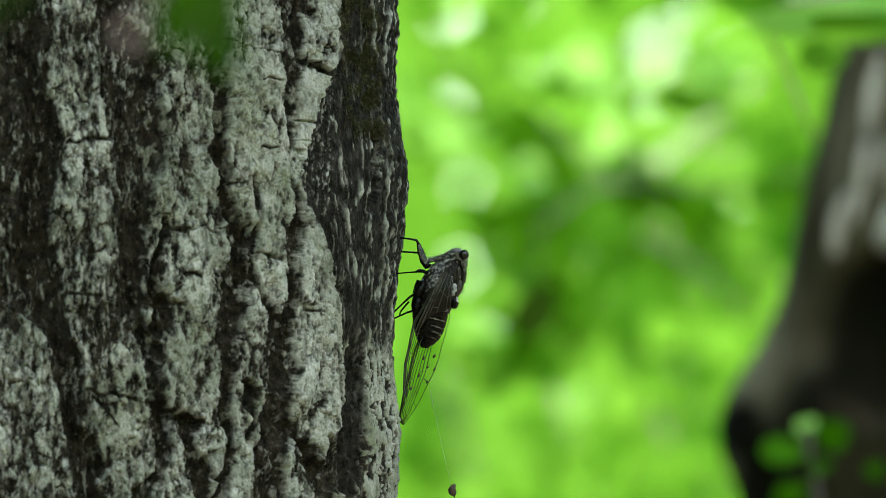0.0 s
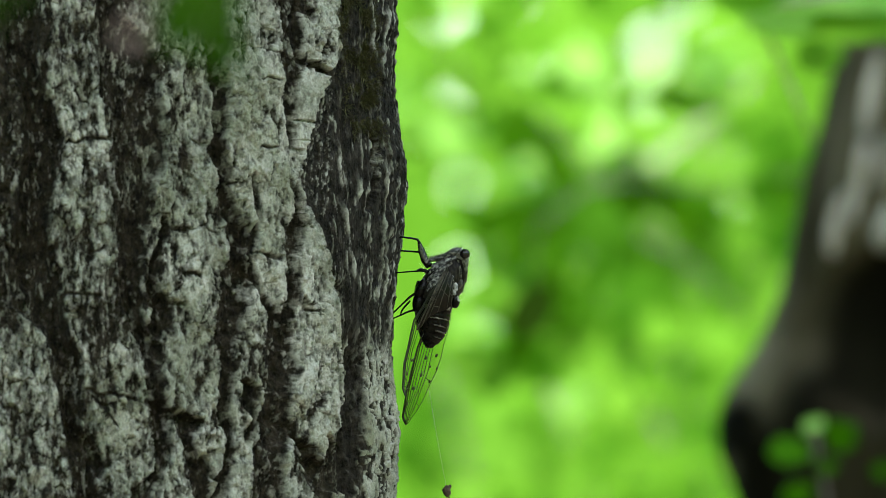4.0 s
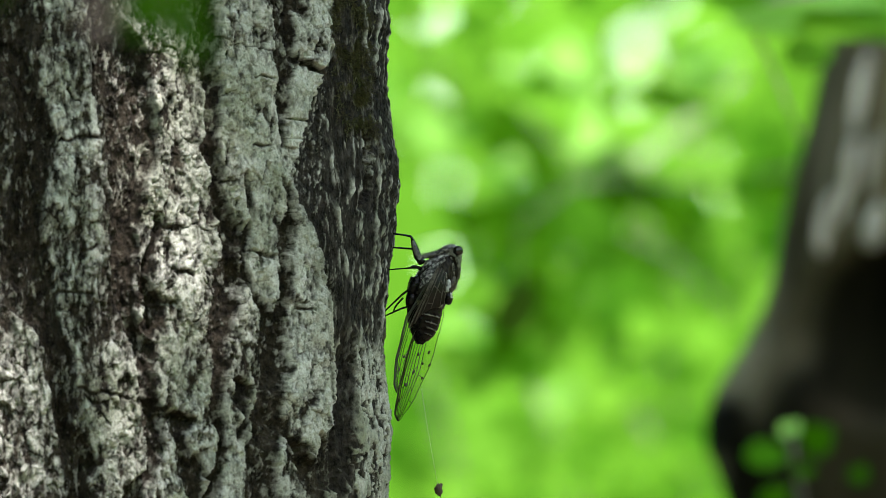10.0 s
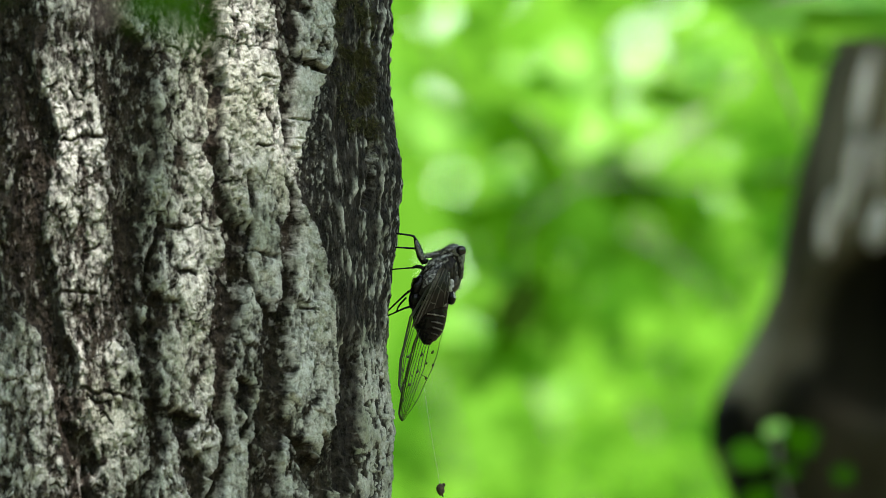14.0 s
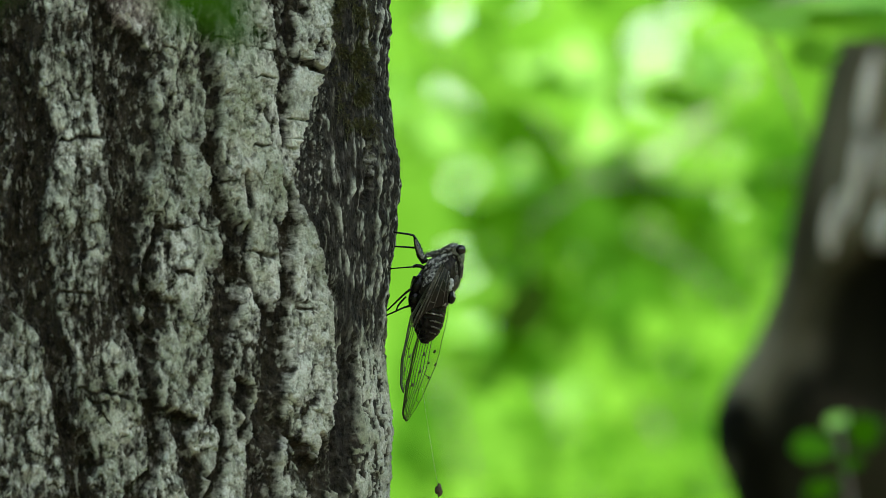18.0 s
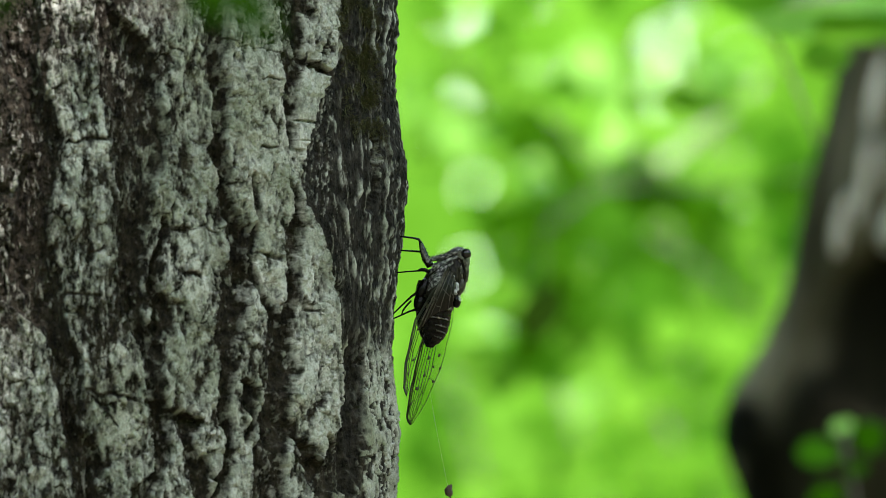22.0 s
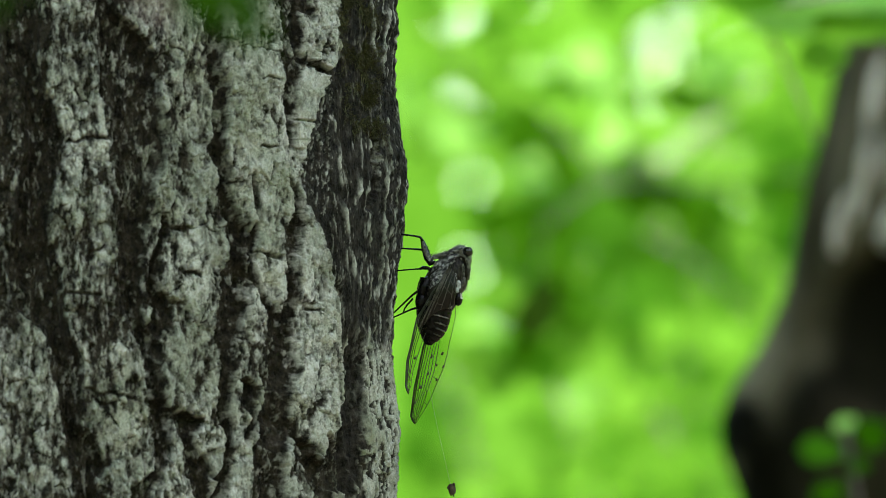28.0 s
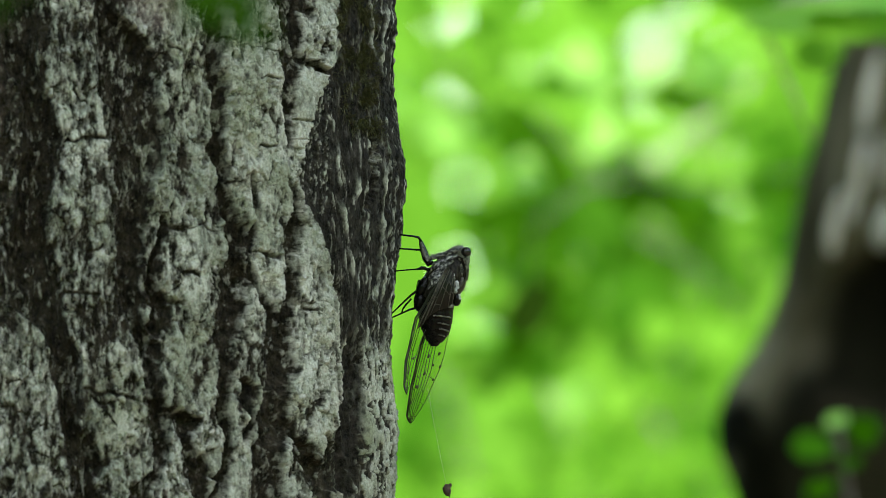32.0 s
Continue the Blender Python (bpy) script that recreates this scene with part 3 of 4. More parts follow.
def make_moss(tree):
    rnd = np.random.RandomState(5)
    v = rnd.uniform(-45, 245, 11000)
    u = rnd.normal(np.interp(v, (-30, 60, 150, 240), (616, 630, 642, 645)), 20)
    keep = (u > 590) & (u < 676) & (layers(u / 16, v / 22, 101, 2) > 0.49)
    places, outs = on_bark(u[keep], v[keep], -1)
    draw = random.Random(6)
    pieces = []
    for p, out in zip(places, outs):
        p, out = Vector(p), Vector(out)
        way = (out * draw.uniform(0.5, 1.2) + Vector((draw.uniform(-0.8, 0.8), draw.uniform(-0.8, 0.8), draw.uniform(-1.1, 0.9)))).normalized()
        l, w = draw.uniform(7, 18) * S, draw.uniform(0.4, 0.85) * S
        edge = way.cross(Vector((0.3, 0.2, 1))).normalized() * w
        bend = Vector((0, 0, -0.3 * l))
        a, b, e = p, p + way * l * 0.55 + bend * 0.2, p + way * l + bend
        pieces.append(([a - edge, a + edge, b + edge * 0.8, b - edge * 0.8, e], [(0, 1, 2, 3), (3, 2, 4)]))
    v, f = join(pieces)
    tagged(mesh_object("moss", v, f, MOSS, tree, True, "patch of dark olive moss in a furrow"), kind="stuff")


def make_crown(tree):
    # unseen crown added for shade: lopsided, and open along the sun's way
    rnd = random.Random(11)
    limbs = []
    tips = []
    for k, (z, a, l) in enumerate(((3.3, 215, 1.7), (3.6, 262, 1.9), (3.9, 160, 1.7), (4.2, 240, 1.8), (4.4, 275, 1.7), (4.6, 30, 1.2), (4.7, 205, 1.6))):
        way = Vector((math.cos(radians(a)), math.sin(radians(a)), 0.42))
        pts = [Vector((0, 0, z)) + way * l * t + Vector((0.05 * math.sin(5 * t + k), 0.05 * math.cos(4 * t), -0.15 * t * t)) for t in (0, 0.25, 0.5, 0.75, 1)]
        v, f = tube(pts, [0.05, 0.04, 0.03, 0.02, 0.008], 8)
        mesh_object("limb", v, f, FAR_BARK, tree)
        tips += [(p, 0.55) for p in pts[1:]]
    pieces = []
    shape = leaf_shape(0.095, 0.052, 0.3, 0.2, 3)
    for i in range(6500):
        p, wide = rnd.choice(tips)
        at = p + Vector((rnd.gauss(0, wide), rnd.gauss(0, wide), rnd.gauss(0.12, 0.22)))
        ray = at - Vector((0.04, -0.12, AIM_Z))
        if at.z < 3.0 or (ray - TO_SUN * ray.dot(TO_SUN)).length < 0.40:
            continue
        m = Matrix.LocRotScale(at, Euler((rnd.gauss(0, 0.5), rnd.gauss(0.2, 0.4), rnd.uniform(0, 6.28))), Vector.Fill(3, rnd.uniform(0.8, 1.3)))
        pieces.append(([m @ q for q in shape[0]], shape[1]))
    v, f = join(pieces)
    mesh_object("crown", v, f, LEAF, tree, True)


def make_shade_bough():
    """An unseen leafy bough added to shade the bark, with one gap that lets the sun through as it sways."""
    start = Vector((TRUNK_X - 0.03, -0.1, 3.35))
    middle = Vector((TRUNK_X + 0.04, -0.12, AIM_Z)) + TO_SUN * 2.6
    ob = thing("bough", start, "unseen leafy bough added to shade the bark, swaying in the sun", "branch")
    line = [start, start.lerp(middle, 0.35) + Vector((0, 0, -0.1)), start.lerp(middle, 0.7) + Vector((0, 0, -0.06)), middle, middle + (middle - start) * 0.35]
    v, f = tube([q - start for q in line], [0.035, 0.028, 0.02, 0.014, 0.005], 8)
    mesh_object("limb", v, f, FAR_BARK, ob)
    rnd = random.Random(31)
    turn = TO_SUN.to_track_quat("Z", "Y")
    rise = (Vector((0, 0, 1)) - TO_SUN * TO_SUN.z).normalized()
    right = rise.cross(TO_SUN).normalized()
    shape = leaf_shape(0.10, 0.058, 0.15, 0.1, 4)
    pieces = []
    while len(pieces) < 3300:
        r = 0.95 * rnd.random() ** 0.6
        a = rnd.uniform(0, 6.283)
        x, y = r * math.cos(a), r * math.sin(a)
        if ((x - 0.12 * y) / 0.066) ** 2 + (y / 0.100) ** 2 < 1:
            continue
        at = middle - start + right * x + rise * y + TO_SUN * rnd.gauss(0, 0.10)
        m = Matrix.LocRotScale(at, turn.to_matrix() @ Euler((rnd.gauss(0, 0.3), rnd.gauss(0, 0.3), rnd.uniform(0, 6.28))).to_matrix(), Vector.Fill(3, rnd.uniform(0.8, 1.15)))
        pieces.append(([m @ (q - Vector((0.05, 0, 0))) for q in shape[0]], shape[1]))
    v, f = join(pieces)
    mesh_object("foliage", v, f, LEAF, ob)
    return ob


tree = thing("tree", (TRUNK_X, 0, 0), "tall tree with deeply furrowed grey bark, pale lichen and moss", "tree")
make_trunk(tree)
make_moss(tree)
make_crown(tree)
bough = make_shade_bough()


# ---- the cicada on the bark ----
CU, CV = 735, 500


def c(u, v, y=0.0):
    """A place in the cicada's own space; y is the depth in plan units, towards the lens if negative."""
    return Vector(((u - CU) * S, y * S, (CV - v) * S))


def loft(sections, sides=20):
    """A body of oval rings: u, v, half width, half depth."""
    pts = [c(u, v) for u, v, a, b in sections]
    verts, faces = [], []
    for i, (u, v, a, b) in enumerate(sections):
        way = (pts[min(i + 1, len(pts) - 1)] - pts[max(i - 1, 0)]).normalized()
        across = way.cross(Vector((0, 1, 0))).normalized()
        for j in range(sides):
            t = 2 * math.pi * j / sides
            verts.append(pts[i] + across * math.cos(t) * a * S + Vector((0, math.sin(t) * b * S, 0)))
    for i in range(len(sections) - 1):
        for j in range(sides):
            k = (j + 1) % sides
            faces.append((i * sides + j, i * sides + k, (i + 1) * sides + k, (i + 1) * sides + j))
    faces += [tuple(range(sides)), tuple(range((len(sections) - 1) * sides, len(sections) * sides))]
    return verts, faces


def shift(piece, d):
    return [v - d for v in piece[0]], piece[1]


def leg(points, parent, label=""):
    v, f = join([tube([c(*p[:3]) for p in pts], [r * S for r in rs], 8) for pts, rs in points])
    return mesh_object("leg", v, f, SHELL, parent, True, label)


def wing_veins(edge_a, edge_b, y, n_long, n_cross, seed):
    """Lengthwise veins between two margins, with cross veins between them."""
    rnd = random.Random(seed)
    pieces, lines = [], []
    for k in range(n_long + 1):
        f = k / n_long
        line = [a.lerp(b, min(1, f ** 1.15 * (0.55 + 0.45 * i / len(edge_a)) if 0 < k < n_long else f)) + Vector((0.8 * S * math.sin(2.1 * i + k), 0, 0)) for i, (a, b) in enumerate(zip(edge_a, edge_b))]
        lines.append(line)
        r = 1.7 if k == 0 else 1.0 if k == 1 else 0.62 if k < n_long else 0.55
        pieces.append(tube(line, [r * S * (0.4 + 0.75 * math.sin(math.pi * (0.12 + 0.72 * i / len(line)))) for i in range(len(line))], 5))
    for k in range(1, n_long):
        for i in range(n_cross):
            t = (0.56 + 0.13 * i + 0.06 * (k % 2) + rnd.uniform(-0.02, 0.02)) * (len(lines[0]) - 1)
            i0 = min(int(t), len(lines[0]) - 2)
            p = lines[k][i0].lerp(lines[k][i0 + 1], t - i0)
            t2 = min(max(t + rnd.choice((-0.35, 0.3)), 0), len(lines[0]) - 1.001)
            i1 = int(t2)
            q = lines[k + 1][i1].lerp(lines[k + 1][i1 + 1], t2 - i1)
            pieces.append(tube([p, q], [0.55 * S, 0.55 * S], 4))
    return pieces, lines


def make_wing(cicada, lead, trail, y, seed, count, marks, label):
    """A clear wing with its hinge as origin; lead and trail are the margins from the hinge to the tip."""
    hinge = c(783, 482, y)
    n = 14

    def curve(points):
        us = np.linspace(0, 1, len(points))
        t = np.linspace(0, 1, n)
        return [np.interp(t, us, [p[k] for p in points]) for k in (0, 1)]

    (lu, lv), (tu, tv) = curve(lead), curve(trail)
    belly = [6 * math.sin(math.pi * i / (n - 1)) for i in range(n)]
    sgn = -1 if y < 0 else 1
    ea = [c(a, b, y + sgn * 2) - hinge for a, b in zip(lu, lv)]
    eb = [c(a, b, y * 0.35) - hinge for a, b in zip(tu, tv)]
    cols = 7
    verts, faces = [], []
    for i in range(n):
        for j in range(cols):
            f = j / (cols - 1)
            p = ea[i].lerp(eb[i], f)
            p.y += sgn * belly[i] * S * math.sin(math.pi * f) * 0.6
            verts.append(p)
    for i in range(n - 1):
        for j in range(cols - 1):
            a = i * cols + j
            faces.append((a, a + 1, a + cols + 1, a + cols))
    wing = mesh_object("wing", verts, faces, WING, cicada, True, label)
    wing.location = hinge
    wing.visible_shadow = True
    pieces, lines = wing_veins(ea, eb, y, count, 3, seed)
    for p in pieces:
        for v in p[0]:
            v.y += sgn * 2.5 * S
    v, f = join(pieces)
    mesh_object("vein_net", v, f, VEIN, wing)
    rnd = random.Random(seed + 3)
    spots = []
    for u, w in marks:
        # a smoky knot where veins meet, drawn out along them
        i = min(range(n), key=lambda q: abs(lv[q] * 0.5 + tv[q] * 0.5 - w))
        depth = (ea[i].y + eb[i].y) / 2 + sgn * 3 * S
        p = c(u, w) - hinge
        p.y = depth
        a = rnd.uniform(1.8, 2.8)
        spots.append(ball(p, a * S, 0.8 * S, a * rnd.uniform(1.3, 1.9) * S, 8, 5, rnd.uniform(10, 40)))
    v, f = join(spots)
    mesh_object("spot_pattern", v, f, VEIN, wing, True, "smoky dark spots on the veins")
    return wing


def make_cicada():
    cicada = thing("cicada", plan(CU, CV), "dark mottled cicada with clear veined wings, clinging to the bark", "insect")
    pivot = c(768, 508)
    abdomen = []
    rings = [(764, 500, 34), (760, 522, 35), (758, 548, 31), (757, 562, 29.5), (757, 575, 27.5), (756, 586, 24), (754, 596, 19), (752, 604, 13), (751, 612, 5)]
    for i in range(len(rings) - 1):
        (u0, v0, a0), (u1, v1, a1) = rings[i], rings[i + 1]
        abdomen.append(loft([(u0, v0, a0, a0 * 0.8), (u0 * .5 + u1 * .5, v0 * .5 + v1 * .5, (a0 + a1) / 2 + 1.3, (a0 + a1) * 0.41 + 1), (u1, v1 + 1.5, a1 + 0.8, a1 * 0.8 + 0.5)]))
    v, f = shift(abdomen[0], pivot)
    abd = mesh_object("abdomen", v, f, SHELL, cicada)
    abd.location = pivot
    for piece in abdomen[1:]:
        v, f = shift(piece, pivot)
        mesh_object("segment", v, f, SHELL, abd)
    # dusty rings: one broad and worn through, two thin ones nearer the tip
    for u, w0, v0, v1, lean, a0, a1 in ((760, 33, 541, 549, 2, -0.5, 1.0), (759, 29, 563, 565.5, 4, -0.2, 0.95), (757, 27, 575, 577.5, 5, 0.1, 1.0), (757, 24, 585, 587.5, 5, 0.2, 1.0), (755, 18, 595, 597, 4, 0.2, 1.0)):
        verts, n = [], 22
        for i, a in enumerate(np.linspace(a0, a1, n)):
            fray = 3.0 * noise.noise(Vector((i * 0.55, v0, 0)))
            for v, out in ((v0 + fray, 0.2), (v0 * 0.5 + v1 * 0.5, 2.4), (v1 + 2.2 * noise.noise(Vector((i * 0.7, v0, 5))), 0.2)):
                verts.append(c(u + (w0 + out) * math.sin(a), v + lean * math.sin(a) - 3 * math.cos(a), -(w0 * 0.86 + out) * math.cos(a) - 1.5) - pivot)
        faces = [(3 * i + j, 3 * i + j + 1, 3 * i + j + 4, 3 * i + j + 3) for i in range(n - 1) for j in range(2)]
        mesh_object("pale_band", verts, faces, BAND, abd, True, "worn dusty pale ring of the abdomen")
    v, f = loft([(806, 458, 16, 20), (801, 466, 23, 25), (793, 476, 28, 29), (784, 488, 33, 32), (775, 502, 36, 33), (767, 516, 37, 33), (762, 530, 35, 30), (759, 546, 30, 25)], 28)
    mesh_object("thorax", v, f, STREAKED, cicada)
    # bloomed side plates that run down from the collar to the belly
    for pts, rs in (([(800, 455, -18), (782, 463, -21), (764, 474, -18), (750, 490, -14)], [4, 7, 8, 4]), ([(792, 463, -24), (774, 478, -27), (757, 494, -24), (743, 512, -16)], [4, 7, 8, 5]),
                    ([(783, 473, -29), (770, 488, -32), (757, 504, -29), (746, 522, -22)], [3, 6, 7, 4]), ([(768, 468, -10), (754, 482, -8), (742, 500, -6)], [5, 8, 5])):
        v, f = tube([c(*q) for q in pts], [r * S for r in rs], 10, 0.6)
        mesh_object("side_plate", v, f, PLEURA, cicada)
    v, f = loft([(789, 445, 3, 6), (795, 443, 7, 12), (801, 446, 12, 18), (807, 450, 14, 21), (809, 458, 13, 21), (811, 467, 11, 18), (812, 476, 6, 12)], 18)
    mesh_object("head", v, f, MOTTLED, cicada)
    for y in (-19, 19):
        v, f = ball(c(815, 448, y * 1.1), 9.0 * S, 7 * S, 8.6 * S)
        mesh_object("eye", v, f, EYE, cicada)
        v, f = tube([c(806, 441, y * 0.6), c(808, 437, y * 0.6), c(810, 433, y * 0.6)], [0.9 * S, 0.7 * S, 0.4 * S], 5)
        mesh_object("antenna", v, f, SHELL, cicada)
    for k, (u, w0, w1) in enumerate(((799, 462, 497), (804, 460, 502), (809, 459, 506), (813.5, 461, 498))):
        v, f = tube([c(u - 2, w0, -20), c(u + 3, w0 * 0.55 + w1 * 0.45, -24 + 2 * k), c(u + 2, w1, -18 + 2 * k)], [2.6 * S, 4.2 * S, 2.6 * S], 8)
        mesh_object("collar_ridge", v, f, (STREAKED, MOTTLED)[k % 2], cicada)
    v, f = ball(c(806, 503, -8), 8.5 * S, 15 * S, 19 * S, turn=14)
    mesh_object("collar_rim", v, f, HORN, cicada, True, "brown horny rim of the collar")
    # the pale bristly brow from the front coxa to the eye
    brow = [(748, 460, -10), (764, 456, -15), (780, 452, -19), (793, 445, -20), (804, 441, -18)]
    v, f = tube([c(*q) for q in brow], [3.5 * S, 4.6 * S, 5 * S, 5 * S, 3 * S], 12, 0.8)
    v = [q + Vector((noise.noise(q * 1400), 0, noise.noise(q * 1400 + Vector((7, 0, 0))))) * 2.2 * S for q in v]
    mesh_object("brow", v, f, PLEURA, cicada)
    rnd = random.Random(77)
    hairs = []
    for i in range(110):
        t = rnd.random() * (len(brow) - 1.01)
        a, b = brow[int(t)], brow[int(t) + 1]
        p = c(*a).lerp(c(*b), t % 1) + Vector((rnd.uniform(-3, 3), rnd.uniform(-5, 2), rnd.uniform(1, 4))) * S
        way = Vector((rnd.uniform(-0.6, 0.5), rnd.uniform(-0.5, 0.2), 1)).normalized()
        hairs.append(tube([p, p + way * rnd.uniform(3, 7) * S], [0.28 * S, 0.1 * S], 4))
    for i in range(90):
        p = c(rnd.uniform(803, 812), rnd.uniform(488, 516), rnd.uniform(-18, -6))
        way = Vector((1, rnd.uniform(-0.6, 0.2), rnd.uniform(-0.9, 0.3))).normalized()
        hairs.append(tube([p, p + way * rnd.uniform(4, 9) * S], [0.28 * S, 0.1 * S], 4))
    v, f = join(hairs)
    tagged(mesh_object("bristles", v, f, RIB, cicada, True, "short pale bristles of the brow and the collar"), kind="stuff")
    # smoky base of the near wing over the flank, with raised pale-brown ribs
    fan = [((779, 480), (728, 586)), ((782, 479), (738, 578)), ((786, 480), (751, 562)), ((790, 483), (767, 552)), ((793, 489), (783, 548)), ((795, 498), (791, 540))]
    verts, steps = [], 9
    for (u0, w0), (u1, w1) in fan:
        for i in range(steps):
            t = i / (steps - 1)
            verts.append(c(u0 + (u1 - u0) * t, w0 + (w1 - w0) * t, -37 + 7 * t - 5 * math.sin(3.1 * t)))
    faces = [(k * steps + i, k * steps + i + 1, (k + 1) * steps + i + 1, (k + 1) * steps + i) for k in range(len(fan) - 1) for i in range(steps - 1)]
    base = mesh_object("wing_base", verts, faces, TEGMEN, cicada, True, "smoky brown-black base of the near wing")
    for k in range(len(fan)):
        line = [verts[k * steps + i] + Vector((0, -1.2 * S, 0)) for i in range(steps)]
        v, f = tube(line, [(1.5 - 0.8 * i / steps) * S * (1.25 if k < 2 else 0.7) for i in range(steps)], 6)
        mesh_object("rib", v, f, RIB, base)
    for k, t in ((0, 0.35), (1, 0.55), (2, 0.45), (3, 0.6), (2, 0.8), (3, 0.3), (4, 0.5)):
        i = int(t * (steps - 1))
        p, q = verts[k * steps + i], verts[(k + 1) * steps + i + 1]
        v, f = tube([p + Vector((0, -1.2 * S, 0)), q + Vector((0, -1.2 * S, 0))], [0.7 * S, 0.7 * S], 5)
        mesh_object("rib", v, f, RIB, base)
    for u, w, y, a, b in ((793, 493, -31, 3.0, 5.0), (799, 507, -27, 4.0, 8.0), (796, 517, -27, 3.6, 5.0), (803, 528, -16, 2.0, 6.0)):
        v, f = ball(c(u, w, y), a * S, 2.2 * S, b * S, 16, 12, turn=-12)
        v = [q + Vector((1, 0, 1)) * (noise.noise(q * 1100) * 3.4 * S) for q in v]
        mesh_object("wax_patch", v, f, WAX, cicada)
    for u, w, y, a, b, t in ((733, 534, -10, 11, 20, 6), (797, 530, -6, 9, 14, -8), (738, 510, -16, 10, 20, 24)):
        v, f = ball(c(u, w, y), a * S, 15 * S, b * S, turn=t)
        mesh_object("flank_plate", v, f, SHELL, cicada)
    v, f = join([tube([c(764, 462, -10), c(775, 457, -12), c(786, 455, -12), c(797, 450, -10)], [4 * S, 4.6 * S, 4 * S, 3 * S], 8),
                 tube([c(757, 470, -6), c(770, 468, -16), c(785, 470, -24)], [5 * S, 7 * S, 4 * S], 8)])
    mesh_object("coxa", v, f, MOTTLED, cicada)
    # near and far front legs, middle legs, hind legs
    leg([([(757, 466, -8), (750, 468, -8), (744, 458, -8), (738, 440, -8), (734, 427, -8)], [3, 6.5, 7, 5.5, 3]),
         ([(735, 428, -8), (731, 422, -8), (722, 420, -8), (700, 417, -6), (684, 416, -4)], [2.4, 2.2, 1.8, 1.6, 1.2])], cicada, "thick front leg reaching out to the bark")
    v, f = tube([c(748, 464, -13), c(743, 455, -14), c(738, 441, -13), c(735, 430, -11)], [2.5 * S, 4.4 * S, 3.6 * S, 1.8 * S], 10, 0.7)
    mesh_object("femur_plate", v, f, MOTTLED, cicada, True, "pale mottled face of the front thigh")
    for u, w in ((752, 452), (749, 445), (746, 438)):
        v, f = tube([c(u - 6, w + 3, -8), c(u, w, -8)], [1.6 * S, 0.4 * S], 5)
        mesh_object("spine", v, f, SHELL, cicada)
    leg([([(752, 466, 12), (744, 455, 12), (736, 443, 12)], [4, 5, 3]), ([(736, 443, 12), (720, 442, 10), (684, 440, 6)], [2.0, 1.7, 1.3])], cicada)
    leg([([(752, 482, -10), (744, 477, -10), (736, 476, -9), (730, 478, -8)], [3.5, 3.2, 3.4, 2]), ([(732, 478, -8), (715, 479, -6), (680, 482, -4)], [1.6, 1.3, 1.2])], cicada)
    leg([([(728, 517, -12), (718, 524, -12), (707, 534, -10), (684, 556, -4)], [2.4, 2, 1.6, 1.3])], cicada)
    leg([([(726, 546, 6), (715, 549, 6), (702, 555, 5), (680, 565, 2)], [2.2, 1.8, 1.5, 1.2]), ([(718, 530, 4), (708, 541, 4), (703, 548, 4), (701, 555, 4)], [1.8, 1.7, 1.5, 1.2])], cicada)
    near = make_wing(cicada, [(784, 476), (758, 513), (738, 546), (727, 563), (716, 605), (708, 645), (705, 675), (706, 690), (709, 700)],
                     [(790, 484), (776, 522), (757, 553), (745, 580), (734, 610), (723, 640), (716, 672), (713, 690), (710, 701)], -34, 4, 4,
                     [(722, 637), (713, 661)], "clear near wing seen edgewise, with a heavy dark leading vein")
    far = make_wing(cicada, [(784, 478), (768, 520), (752, 556), (738, 593), (727, 630), (718, 665), (711, 700), (706, 725), (706, 740), (711, 748)],
                    [(792, 490), (794, 530), (790, 560), (782, 595), (775, 622), (763, 660), (743, 702), (728, 728), (718, 743), (712, 749)], 26, 9, 7,
                    [(765, 626), (754, 646), (766, 649), (738, 661), (753, 672), (724, 684), (714, 711), (746, 630)], "clear far wing with veins and smoky spots, behind the body")
    return cicada, abd, near, far


cicada, abdomen, near_wing, far_wing = make_cicada()


# ---- the crumb on its thread ----
def make_crumb():
    ob = thing("hanging_crumb", plan(751, 688), "small brown bark crumb hanging from a thin silk thread", "debris")
    h = Vector((0, 0, 0))
    line = [h, Vector((9 * S, 0, -60 * S)), Vector((19 * S, 0, -120 * S)), Vector((28 * S, 0, -170 * S))]
    v, f = tube(line, [0.24 * S] * 4, 5)
    mesh_object("thread", v, f, SILK, ob, True, "pale silk thread")
    rnd = random.Random(8)
    base, faces = ball((0, 0, 0), 7.5 * S, 6 * S, 9.5 * S, 10, 7)
    base = [p * (1 + 0.5 * (noise.noise(p * 900) + 0.1)) for p in base]
    bit = ball((5 * S, 0, 8 * S), 3 * S, 2.5 * S, 4 * S, 7, 5)
    tail = tube([Vector((1 * S, 0, -6 * S)), Vector((4 * S, 0, -14 * S))], [2.4 * S, 0.8 * S], 6)
    v, f = join([(base, faces), bit, tail])
    crumb = mesh_object("crumb", v, f, CRUMB, ob)
    crumb.location = (30 * S, 0, -180 * S)
    return ob, crumb


crumb_thread, crumb = make_crumb()


